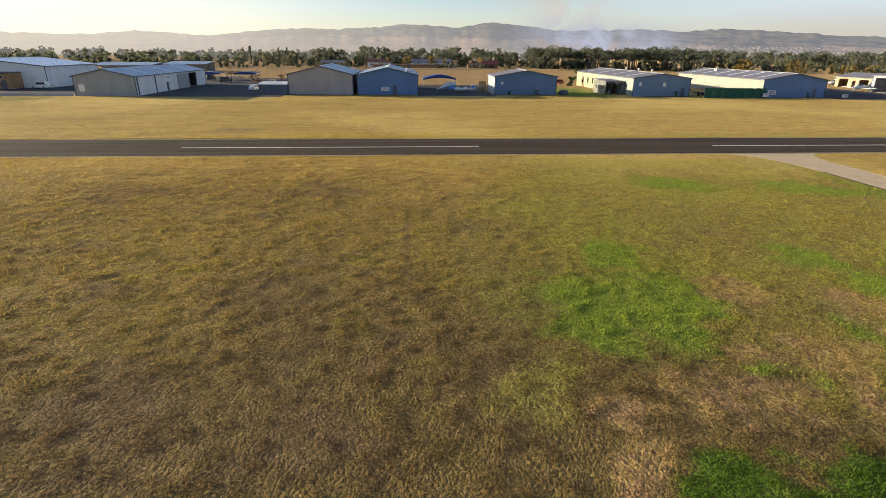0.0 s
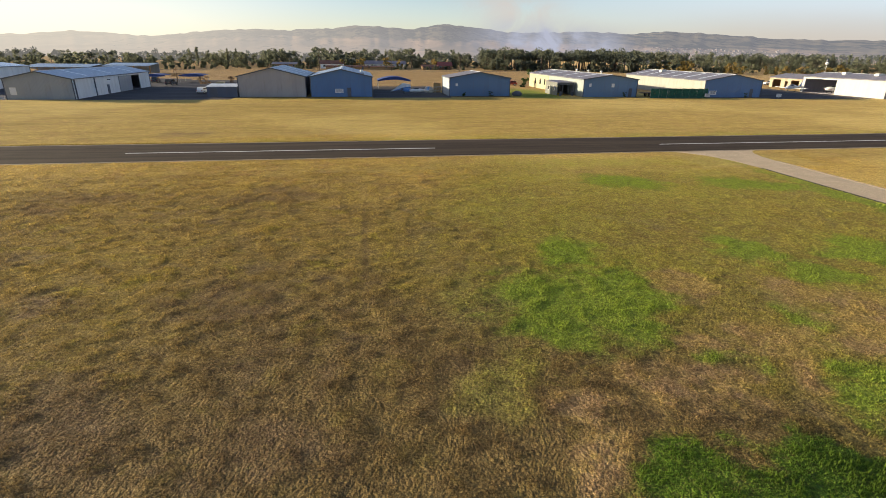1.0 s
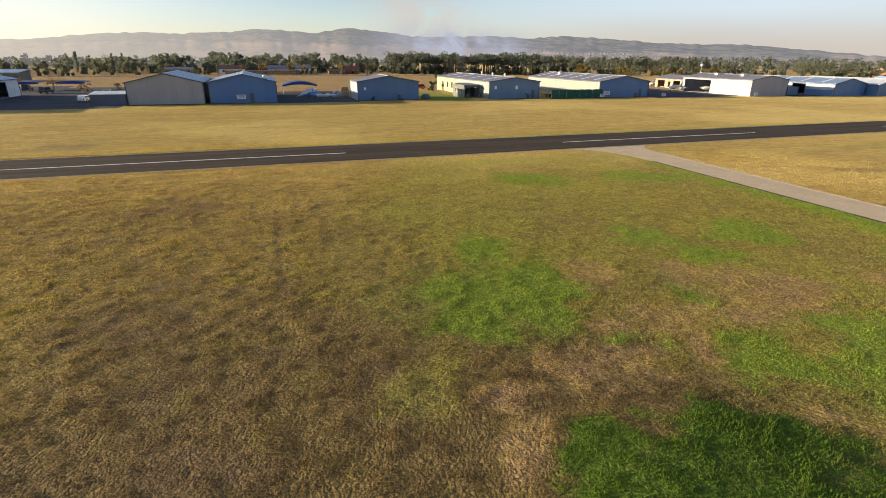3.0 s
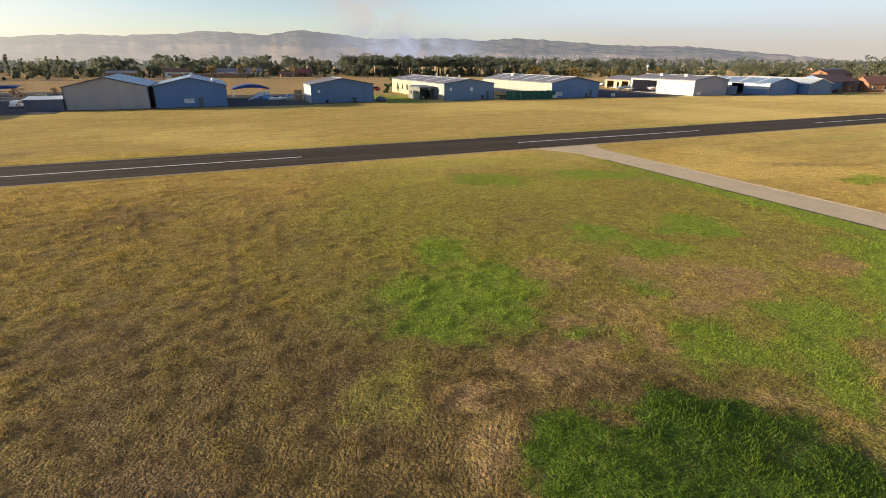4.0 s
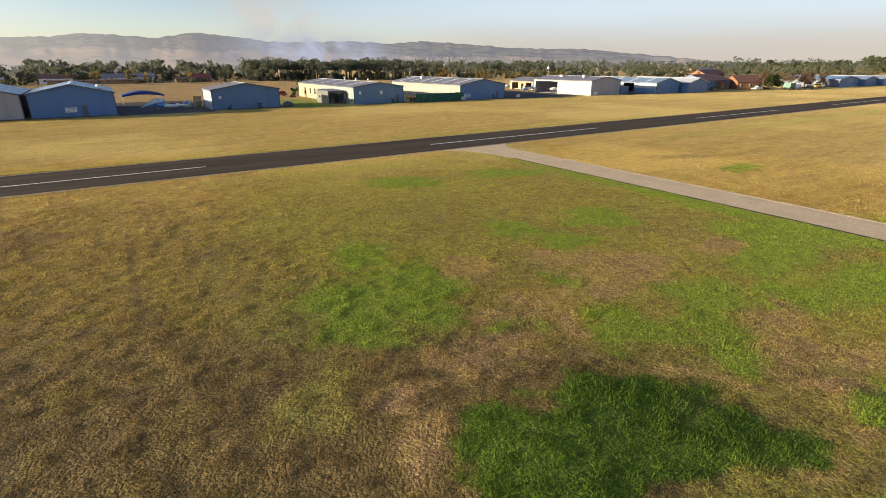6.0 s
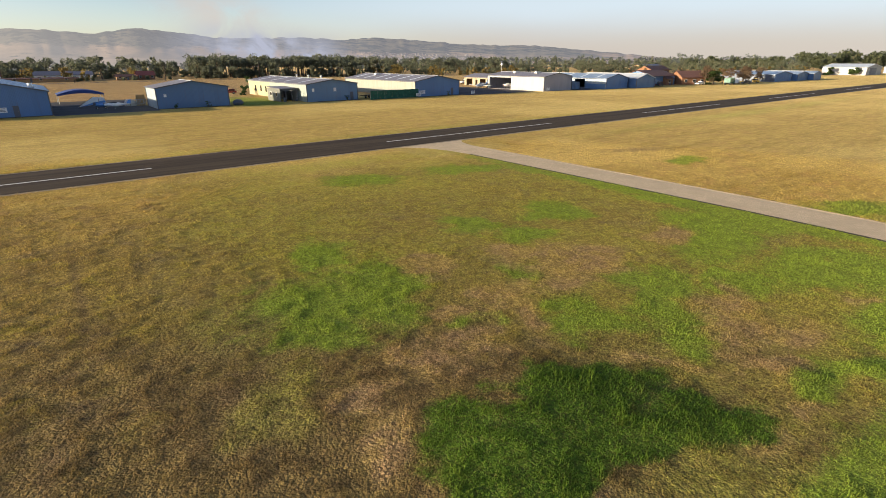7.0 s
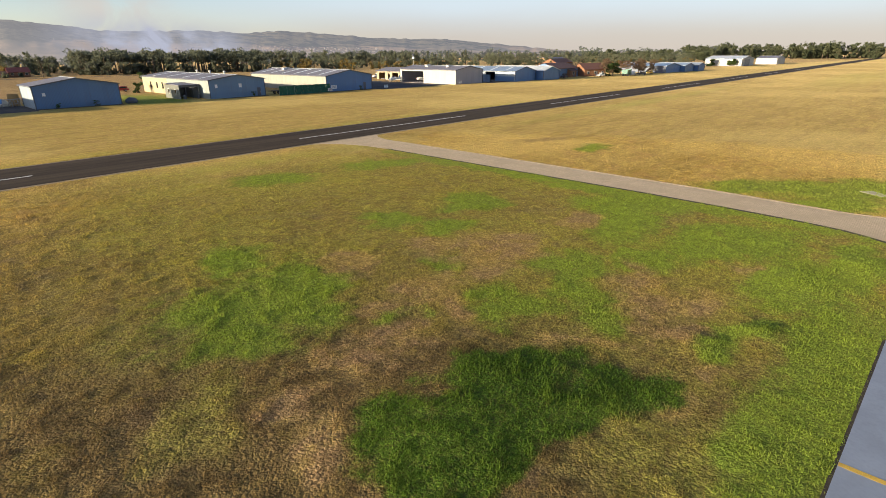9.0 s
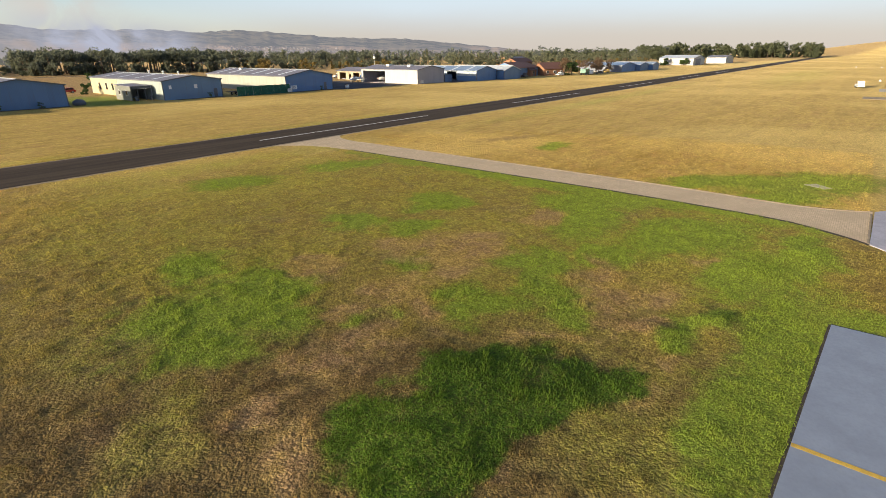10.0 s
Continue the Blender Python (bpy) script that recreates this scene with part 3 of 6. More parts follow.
ground = mesh_of("ground", np.stack([GX, GY, GZ], -1).reshape(-1, 3).tolist(), quads.tolist(), M_GROUND)
put_masks(ground.data, GX.ravel(), GY.ravel())
for p in ground.data.polygons:
    p.use_smooth = True
tagged(ground, "dry winter grassland with green and worn patches", "ground", kind="structure")

runway = part("road", boxed(-420, 1020, RUN_Y - RUN_W / 2, RUN_Y + RUN_W / 2, -0.3, 0.03), M_RUNWAY)
tagged(runway, "dark narrow asphalt runway between dry grass", "runway", kind="structure")
for side in (-1, 1):
    y = RUN_Y + side * (RUN_W / 2 + 0.22)
    sh = part("trim", boxed(-420, 1020, y - 0.216, y + 0.216, -0.3, 0.022), M_SHOULDER)
    tagged(sh, "pale dusty shoulder along the runway", "road edge", kind="structure")
for i in range(-4, 12):
    x0 = -23.6 + 59.2 * i
    st = part("centre_stripe", boxed(x0, x0 + 32.0, RUN_Y - 0.58, RUN_Y - 0.32, 0.031, 0.036), M_STRIPE)
    tagged(st, "long white painted centre stripe on the runway", "road marking", "runway stripes")

# paved taxi path that flares into the runway
outline = PATH_FAR[::-1] + [(42.2, 46.0)] + [(42.2 + 2.6 * (1 - math.cos(a)), 46.0 + 6.0 * math.sin(a)) for a in (0.4, 0.8, 1.2, 1.5)]
outline += [(38.0 - 4.4 * (1 - math.cos(a)), 43.0 + 9.0 * math.sin(a)) for a in (1.5, 1.2, 0.8, 0.4)] + [(38.0, 43.0)] + PATH_NEAR
path_bm = prism(outline, -0.3, 0.006, "z")
pavement = part("pavement", path_bm, M_PAVING)
tagged(pavement, "pinkish block-paved taxi path with kerb stones", "paved path", kind="structure")

slab = part("pavement", prism([(2.0, -14.0), (23.6, -14.0), (23.2, -1.08), (12.3, -0.55), (2.0, -0.1)], -0.3, 0.03, "z"), M_SLAB)
tagged(slab, "smooth blue-grey concrete stand in the grass", "concrete slab", kind="structure")
slab2 = part("pavement", prism([(35.1, -2.12), (34.2, -3.0), (33.6, -16.0), (60.0, -16.0), (60.0, -3.4), (43.8, -3.0), (42.9, -2.3)], -0.3, 0.035, "z"), M_SLAB2)
tagged(slab2, "pale concrete apron at the end of the path", "concrete apron", kind="structure")
# dark rim that paints the grass shadow on the stand's edges
for ax, ay, bx, by in ((2.0, -0.1, 12.3, -0.55), (12.3, -0.55, 23.2, -1.08), (23.2, -1.08, 23.6, -14.0)):
    run = math.hypot(bx - ax, by - ay)
    nx_, ny_ = (ay - by) / run * 0.09, (bx - ax) / run * 0.09
    rim = part("trim", prism([(ax, ay), (bx, by), (bx + nx_, by + ny_), (ax + nx_, ay + ny_)], -0.2, 0.016, "z"), M_EDGING_SHADE)
    tagged(rim, "dark strip for the grass shadow along the concrete stand", "soil edge", kind="structure")
yl = part("yellow_line", boxed(14.55, 14.72, -14.0, -0.67, 0.031, 0.035), M_YELLOW)
tagged(yl, "yellow painted line across the concrete stand", "ground marking")
mh = part("manhole_cover", prism([(48.1, 0.75), (48.75, 0.3), (49.7, 1.45), (48.9, 2.1)], -0.1, 0.03, "z"), M_COVER)
tagged(mh, "pale concrete inspection cover in green grass", "manhole cover")

# tarmac among the hangars
for x0, x1, y0, y1 in ((-140, -57.8, 122.2, 210), (-57.796, -27.0, 120.5, 200), (3.8, 22.3, 124.5, 166), (103.2, 133.0, 118.5, 182), (147.3, 159.2, 112.5, 150)):
    ap = part("pavement", boxed(x0, x1, y0, y1, -0.3, 0.02), M_APRON)
    tagged(ap, "grey tarmac apron beside the hangars", "apron", kind="structure")


# ---- hangars ----
def wall_along(x, y0, y1, h, thick, openings, z0=0.0):
    """An upright wall along y at x, with openings (from, to, height) that go through it."""
    bm = bmesh.new()
    at = y0
    for a, b, top in sorted(openings):
        if a > at:
            box(bm, x - thick / 2, x + thick / 2, at, a, z0, h)
        if top < h:
            box(bm, x - thick / 2, x + thick / 2, a, b, top, h)
        at = b
    if at < y1:
        box(bm, x - thick / 2, x + thick / 2, at, y1, z0, h)
    return bm


def hangar(x0, x1, y0, y1, eave, ridge, label, front, west, east, roof, west_openings=(), east_openings=(), skylights=0, name="hangar", over=0.25, lintel=None):
    """A gabled sheet-metal hangar with its gable end to the runway."""
    w, d = x1 - x0, y1 - y0
    h = thing(name, x0 + w / 2, y0, label=label, category="hangar", group="hangars along the runway")
    hw = w / 2
    gable = [(-hw, 0), (hw, 0), (hw, eave), (0, ridge), (-hw, eave)]
    part("front_wall", prism(gable, 0.0, 0.14), front, h)
    part("back_wall", prism(gable, d - 0.14, d), front, h)
    part("side_wall", wall_along(-hw + 0.07, 0.143, d - 0.143, eave - 0.02, 0.14, west_openings), west, h)
    part("side_wall", wall_along(hw - 0.07, 0.143, d - 0.143, eave - 0.02, 0.14, east_openings), east, h)
    slope = (ridge - eave) / hw
    for s in (-1, 1):
        drop = over * slope
        lo, hi = (s * (hw + over), eave - drop + 0.03), (s * 0.02, ridge + 0.03)
        quad = [lo, hi, (hi[0], hi[1] + 0.07), (lo[0], lo[1] + 0.07)]
        rp = part("roof_panel", prism(quad, -over, d + over), roof, h)
        for i in range(skylights):
            yy = d * (i + 0.7) / (skylights + 0.4)
            a, b = 0.12, 0.86
            q = [(s * hw * t, ridge - (ridge - eave) * t + z) for t, z in ((a, 0.104), (b, 0.104), (b, 0.125), (a, 0.125))]
            part("skylight", prism(q, yy - 0.45, yy + 0.45), M_SKYLIGHT, h, "pale translucent roof sheet")
        part("gutter", boxed(s * (hw + over + 0.07) - 0.07, s * (hw + over + 0.07) + 0.07, -over, d + over, eave - drop - 0.08, eave - drop + 0.05, bevel=0.02), M_DARKTRIM, h)
        for yy in (-0.012, d + 0.012):
            part("corner_trim", boxed(s * hw - 0.09, s * hw + 0.09, yy - 0.05, yy + 0.05, 0, eave - 0.02), M_DARKTRIM, h)
        part("verge_trim", prism([(s * (hw + over), eave - drop - 0.12), (s * 0.02, ridge - 0.12), (s * 0.02, ridge + 0.1), (s * (hw + over), eave - drop + 0.1)], -over - 0.06, -over - 0.003), M_DARKTRIM if roof is not R_WHITE else M_TRIM, h)
    part("ridge_cap", prism([(-0.35, ridge + 0.10 - 0.35 * slope), (0, ridge + 0.115), (0.35, ridge + 0.10 - 0.35 * slope), (0, ridge + 0.16)], -over, d + over), M_TRIM, h)
    part("floor_slab", boxed(-hw + 0.15, hw - 0.15, 0.15, d - 0.15, -0.2, 0.05), M_SLAB2, h)
    return h


def front_door(h, x, w=0.9, top=2.05, mat=None):
    d = part("door", boxed(x - w / 2, x + w / 2, -0.06, -0.002, 0.03, top, bevel=0.01), mat or M_DARKTRIM, h, "narrow service door")
    part("door_handle", boxed(x + w * 0.32, x + w * 0.4, -0.11, -0.062, 0.98, 1.02), M_TRIM, d)


def front_window(h, x, z, w=0.8, t=0.7):
    win = part("window", boxed(x - w / 2, x + w / 2, -0.05, -0.002, z, z + t), M_TRIM, h, "small framed window")
    part("pane", boxed(x - w / 2 + 0.06, x + w / 2 - 0.06, -0.056, -0.052, z + 0.06, z + t - 0.06), M_SIGN, win, "pale blind behind the glass")


def front_sign(h, x, z, w=1.9, t=0.95):
    s = part("sign", boxed(x - w / 2, x + w / 2, -0.07, -0.002, z, z + t, bevel=0.01), M_SIGN, h, "white sign board with unreadable dark lines")
    for i, (a, b) in enumerate(((0.1, 0.9), (0.16, 0.84), (0.1, 0.9))):
        zz = z + t * (0.72 - 0.26 * i)
        part("line", boxed(x - w / 2 + w * a, x - w / 2 + w * b, -0.078, -0.072, zz, zz + t * 0.11), M_INK, s)


def roof_vent(h, x, y, z, r=0.28):
    bm = rod(bmesh.new(), (x, y, z - 0.3), (x, y, z + 0.45), r * 0.6, seg=12)
    ball(bm, (x, y, z + 0.6), (r * 1.1, r * 1.1, r * 0.9))
    part("roof_vent", bm, M_TRIM, h, "round whirling roof vent")


h_l1 = hangar(-70.6, -57.8, 121.4, 164.0, 4.1, 5.5, "long grey hangar with a pale side wall and open doors", W_GREY, W_GREY, W_WHITE_RAISED, R_BLUE,
              east_openings=((30, 35.5, 3.6),), skylights=3)
front_window(h_l1, -4.9, 0.9, 1.2, 1.5)
for yy in (0.7, 9.5):
    part("door_post", boxed(6.42, 6.56, yy, yy + 0.3, 0.0, 3.9), M_DARKTRIM, h_l1)
part("door", boxed(6.42, 6.5, 15.5, 16.6, 0.05, 2.1), M_DARKTRIM, h_l1, "dark service door")
part("lamp_bracket", boxed(6.42, 7.1, 16.0, 16.2, 3.1, 3.25), M_DARKTRIM, h_l1)
part("sliding_door", boxed(6.46, 6.54, 22.2, 29.8, 0.05, 3.7), W_GREY, h_l1, "grey sliding hangar door pushed aside")

h_l0 = hangar(-121.0, -90.5, 145.0, 169.0, 5.3, 7.0, "large white hangar with a bright blue-white roof", W_WHITE_RAISED, W_WHITE_RAISED, W_WHITE_RAISED, R_SKY)

h_a = hangar(-26.4, -11.5, 127.2, 152.0, 4.5, 6.3, "plain warm-grey hangar beside a blue one", W_WARMGREY, W_WARMGREY, W_NAVY, R_BLUE, skylights=3)
h_b = hangar(-10.4, 3.7, 127.2, 154.0, 4.5, 6.1, "blue hangar with a white sign by its service door", W_BLUE, W_BLUE, W_BLUE, R_BLUE, skylights=3)
front_sign(h_b, -0.6, 0.9, 1.9, 0.9)
front_door(h_b, 1.7)
h_c = hangar(22.4, 37.5, 128.2, 139.0, 4.3, 5.6, "blue hangar with a sunlit pale side", W_DEEPBLUE, W_PALEBLUE, W_DEEPBLUE, R_GREY, skylights=0)
front_window(h_c, -5.8, 2.4, 0.55, 0.6)
h_d = hangar(55.6, 69.8, 125.3, 168.0, 4.2, 5.2, "blue-fronted hangar with a pale green side and yellow rear bay", W_TEAL, W_PALEGREEN, W_TEAL, R_GREY, skylights=4)
front_window(h_d, -5.4, 2.4, 0.6, 0.8)
front_window(h_d, 0.6, 2.3, 0.75, 0.9)
front_door(h_d, 5.4)
for yy in (7.0, 15.0, 23.0):
    roof_vent(h_d, 0.4, yy, 5.2)
yb = part("side_panel", boxed(-7.16, -7.102, 25.0, 42.5, 0.0, 3.9), M_YELLOWWALL, h_d, "yellow plastered rear bay")
for yy in (27.5, 31.5, 36.0):
    part("window", boxed(-7.22, -7.162, yy, yy + 1.0, 1.3, 2.9), M_GLASS, h_d, "dark narrow window")
h_e = hangar(87.0, 103.0, 123.0, 164.0, 4.1, 5.5, "blue-fronted hangar with cream side and skylight roof", W_BLUE, W_CREAM, W_BLUE, R_GREY, skylights=6)
front_sign(h_e, -5.6, 0.7, 2.0, 0.95)
front_door(h_e, 5.3)
h_f = hangar(133.4, 147.2, 116.4, 143.2, 4.5, 5.6, "cream hangar with a wide open side doorway", W_LILAC, W_WHITE, W_LILAC, R_GREY, west_openings=((15.0, 25.8, 3.9),))
h_g = hangar(159.3, 172.2, 111.0, 141.0, 3.5, 4.9, "light blue hangar with a white-topped side and open door", W_BLUE, W_PALEBLUE, W_BLUE, R_BLUE, west_openings=((9.0, 13.5, 3.2),), skylights=4)
part("side_panel", boxed(-6.53, -6.455, 0.3, 8.8, 0.02, 1.7), W_DEEPBLUE, h_g, "blue lower half of the side wall")
part("side_panel", boxed(-6.53, -6.455, 13.7, 29.6, 0.02, 1.7), W_DEEPBLUE, h_g, "blue lower half of the side wall")
h_h = hangar(173.4, 185.0, 108.2, 134.0, 3.3, 4.8, "blue hangar with a pale roof", W_DEEPBLUE, W_BLUE, W_DEEPBLUE, R_WHITE)
h_j = hangar(264.0, 283.0, 97.0, 121.0, 3.1, 4.3, "small grey hangar with a pale roof", W_BLUE, W_NAVY, W_BLUE, R_BLUE)
h_k = hangar(284.6, 297.0, 95.0, 117.0, 3.0, 4.0, "small low blue hangar in the row", W_DEEPBLUE, W_BLUE, W_BLUE, R_BLUE)
h_m = hangar(298.6, 308.0, 93.0, 115.0, 3.0, 4.0, "small blue hangar at the end of the row", W_DEEPBLUE, W_BLUE, W_BLUE, R_BLUE)
h_n = hangar(400.0, 430.0, 98.0, 121.0, 4.6, 6.4, "white hangar far down the runway", W_GREY, W_WHITE, W_WHITE, R_WHITE)
part("sliding_door", boxed(-9.0, 4.0, -0.12, -0.01, 0.05, 4.2), W_NAVY, h_n, "dark sliding door")
h_o = hangar(462.0, 488.0, 90.0, 104.0, 4.4, 5.8, "pale grey hangar far down the runway", W_GREY, W_WHITE, W_GREY, R_GREY)


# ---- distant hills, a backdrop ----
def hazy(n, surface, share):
    """Haze put into a far surface as emission: blue away from the sun, pale and thicker towards it."""
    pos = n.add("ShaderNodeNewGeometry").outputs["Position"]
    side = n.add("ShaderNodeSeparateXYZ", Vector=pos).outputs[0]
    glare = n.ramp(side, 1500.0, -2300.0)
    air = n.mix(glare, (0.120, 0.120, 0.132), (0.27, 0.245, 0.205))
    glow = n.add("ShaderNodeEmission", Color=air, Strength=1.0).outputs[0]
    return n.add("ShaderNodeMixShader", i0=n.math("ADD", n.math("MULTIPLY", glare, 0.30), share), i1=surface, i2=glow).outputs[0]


def hill_material():
    m = bpy.data.materials.new("hillside_painted_haze")
    m.use_nodes = True
    n = Nodes(m.node_tree)
    m.node_tree.nodes.remove(m.node_tree.nodes["Principled BSDF"])
    pos = n.add("ShaderNodeNewGeometry").outputs["Position"]
    sep = n.add("ShaderNodeSeparateXYZ", Vector=pos).outputs
    stretch = n.add("ShaderNodeMapping", Vector=pos, Scale=(1.0, 0.45, 1.6)).outputs[0]
    woods_n = n.noise(stretch, 0.009, 7, 0.7)
    fields = n.noise(stretch, 0.0026, 5, 0.65)
    slope_c = n.mix(n.ramp(woods_n, 0.44, 0.56), (0.22, 0.185, 0.115), (0.030, 0.045, 0.036))
    plain = n.mix(n.ramp(fields, 0.4, 0.6), (0.62, 0.42, 0.27), (0.36, 0.26, 0.17))
    plain = n.mix(n.ramp(woods_n, 0.56, 0.66, 0.0, 0.8), plain, (0.05, 0.055, 0.03))
    c = n.mix(n.ramp(n.math("ADD", sep[2], n.math("MULTIPLY", n.math("SUBTRACT", fields, 0.5), 150.0)), n.ramp(sep[0], 600.0, 1900.0, 66.0, 8.0), n.ramp(sep[0], 600.0, 1900.0, 92.0, 50.0)), plain, slope_c)
    diff = n.add("ShaderNodeBsdfDiffuse", Color=c).outputs[0]
    # haze mixed into the hillside as emission
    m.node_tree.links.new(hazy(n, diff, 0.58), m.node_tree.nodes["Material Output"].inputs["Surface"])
    return m


def bump1(a, centre, width, height):
    return height * np.exp(-((a - centre) / width) ** 2)


def ridge_degrees(a):
    """Height of the skyline in degrees over the level, by the compass angle."""
    e = 1.02 + 0.78 * smooth(-26, -4, a) - 0.1 * smooth(10, 34, a) - 1.35 * smooth(36, 66, a)
    e = e + bump1(a, -24.0, 3.6, 0.26) + bump1(a, -11.4, 3.4, 0.30) - bump1(a, -18.0, 2.5, 0.15) + bump1(a, 1.6, 4.0, 0.62) + bump1(a, 9.3, 3.0, 0.86)
    e = e + bump1(a, 18.5, 4.5, 0.12) + bump1(a, 31.2, 2.6, 0.25) + bump1(a, 25.0, 3.5, 0.22) + bump1(a, 13.5, 3.0, 0.2) - bump1(a, 43.0, 4.5, 0.22) - 0.42 * smooth(50, 62, a)
    return e + 0.03 * np.sin(a * 2.9 + 1.0) * np.sin(a * 0.31) + 0.028 * np.sin(a * 5.3) * np.sin(a * 0.7) + 0.014 * np.sin(a * 23.0) * np.sin(a * 1.9) * np.sin(a * 0.53)


az = np.linspace(-85, 110, 900)
rr = np.linspace(0, 1, 26)
AZ, RR = np.meshgrid(az, rr, indexing="ij")
crest_r = 4300.0
dist = 1900 + (crest_r - 1900) * RR
hv = np.array([[noise.fractal((a * 0.16, r * 3.4, 2.0), 0.75, 2.1, 7) for r in rr] for a in az])
crest = 10 + crest_r * np.tan(np.radians(ridge_degrees(AZ)))
prof = 0.16 * smooth(0.0, 0.35, RR) + 0.84 * smooth(0.35, 1.0, RR)
HZ = -16 + (crest + 16) * prof + hv * 12 * smooth(0.15, 0.7, RR) * np.clip(ridge_degrees(AZ), 0.25, 1.6) / 1.4
HX, HY = dist * np.sin(np.radians(AZ)), dist * np.cos(np.radians(AZ))
na, nr = AZ.shape
idx = np.arange(na * nr).reshape(na, nr)
quads = np.stack([idx[:-1, :-1], idx[:-1, 1:], idx[1:, 1:], idx[1:, :-1]], -1).reshape(-1, 4)
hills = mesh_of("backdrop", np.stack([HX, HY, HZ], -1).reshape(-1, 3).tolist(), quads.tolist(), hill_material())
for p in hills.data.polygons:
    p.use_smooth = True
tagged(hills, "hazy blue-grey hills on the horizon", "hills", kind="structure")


# ---- trees ----
def leaf_material(name, dark, light):
    m, n, b = material(name, 0.8, 0.0, 0.2)
    rnd = n.add("ShaderNodeNewGeometry").outputs["Random Per Island"]
    pos = n.add("ShaderNodeNewGeometry").outputs["Position"]
    crown = n.noise(pos, 0.12, 2, 0.5)
    c = n.mix(n.math("ADD", n.math("MULTIPLY", rnd, 0.5), n.math("MULTIPLY", n.ramp(crown, 0.3, 0.7), 0.5)), dark, light)
    n.put(b, "Base Color", c)
    thin_leaf(m, n, b, c, 0.48)
    return m


L_PINE = leaf_material("pine_needles", (0.090, 0.102, 0.075), (0.185, 0.192, 0.128))
L_GUM = leaf_material("gum_leaves", (0.100, 0.115, 0.078), (0.225, 0.228, 0.138))
L_AUTUMN = leaf_material("autumn_leaves", (0.13, 0.10, 0.035), (0.30, 0.21, 0.065))
L_DARK = leaf_material("dark_far_leaves", (0.060, 0.075, 0.045), (0.145, 0.155, 0.080))
L_BUSH = leaf_material("bush_leaves", (0.035, 0.06, 0.02), (0.09, 0.13, 0.04))
L_TWIG = leaf_material("bare_twigs", (0.14, 0.095, 0.062), (0.28, 0.19, 0.12))

rng = np.random.default_rng(7)


def leaf_quads(centres, size):
    """Small tilted leaf faces round the centres: vertices and faces as arrays."""
    k = len(centres)
    u = rng.normal(size=(k, 3))
    u /= np.linalg.norm(u, axis=1)[:, None]
    w = np.cross(u, rng.normal(size=(k, 3)))
    w /= np.linalg.norm(w, axis=1)[:, None]
    s = size * rng.uniform(0.6, 1.3, (k, 1))
    v = np.stack([centres - u * s, centres - w * s * 0.6, centres + u * s, centres + w * s * 0.6], 1).reshape(-1, 3)
    f = np.arange(4 * k).reshape(-1, 4)
    return v, f


def crown_points(h, r, base, kind, count):
    """Points of a tree's foliage: uneven clumps, not one ball."""
    if kind == "pine":
        k = 9
        cz = rng.uniform(0.62, 0.95, k) * h
        rad = r * rng.uniform(0.35, 0.95, k)
        blob = np.array([0.42 * r, 0.42 * r, 0.13 * h])
    elif kind == "poplar":
        k = 8
        cz = np.linspace(0.1, 0.93, k) * h
        rad = r * 0.4 * rng.uniform(0.1, 1.0, k)
        blob = np.array([0.45 * r, 0.45 * r, 0.11 * h])
    else:
        k = 10
        cz = (base + (0.92 - base) * rng.uniform(0, 1, k)) * h
        rad = r * rng.uniform(0.1, 0.8, k)
        blob = np.array([0.42 * r, 0.42 * r, 0.14 * h])
    ang = rng.uniform(0, 6.283, k)
    cen = np.stack([rad * np.cos(ang), rad * np.sin(ang), cz], 1)
    size = rng.uniform(0.6, 1.25, (k, 1)) * blob
    which = rng.integers(0, k, count)
    d = rng.normal(size=(count, 3))
    d /= np.linalg.norm(d, axis=1)[:, None]
    d *= rng.uniform(0.3, 1.0, (count, 1)) ** 0.6
    return cen[which] + d * size[which], cen


def limb_mesh(bm, x, y, z, h, cen, r):
    lean = rng.uniform(-0.04, 0.04, 2) * h
    top = (x + lean[0], y + lean[1], z + h * 0.62)
    rod(bm, (x, y, z - 0.2), top, r, r * 0.45, 6)
    for c in cen[:4]:
        rod(bm, (x + lean[0] * 0.6, y + lean[1] * 0.6, z + h * rng.uniform(0.3, 0.5)), (x + c[0], y + c[1], z + c[2]), r * 0.4, r * 0.12, 5)


def woods(name, label, leaf, spots, per_tree, leaf_size):
    """A far wood: every spot is x, y, height, crown radius, kind."""
    vs, fs, at = [], [], 0
    trunk = bmesh.new()
    for x, y, h, r, kind in spots:
        z = float(land_height(np.array(x), np.array(y)))
        pts, cen = crown_points(h, r, 0.08, kind, per_tree)
        v, f = leaf_quads(pts + np.array([x, y, z]), leaf_size)
        vs.append(v)
        fs.append(f + at)
        at += len(v)
        rod(trunk, (x, y, z - 0.2), (x, y, z + h * 0.7), 0.03 * h, 0.012 * h, 5)
    ob = mesh_of(name, np.concatenate(vs).tolist(), np.concatenate(fs).tolist(), leaf)
    tagged(ob, label, "trees", kind="stuff")
    part("trunks", trunk, M_BARK, ob)
    return ob


def scatter(a0, a1, d0, d1, count, h0, h1, kind):
    out = []
    for _ in range(count):
        a, d = radians(rng.uniform(a0, a1)), rng.uniform(d0, d1)
        h = rng.uniform(h0, h1)
        r = h * {"pine": 0.42, "poplar": 0.2, "round": 0.42}[kind] * rng.uniform(0.8, 1.2)
        out.append((d * math.sin(a), d * math.cos(a), h, r, kind))
    return out


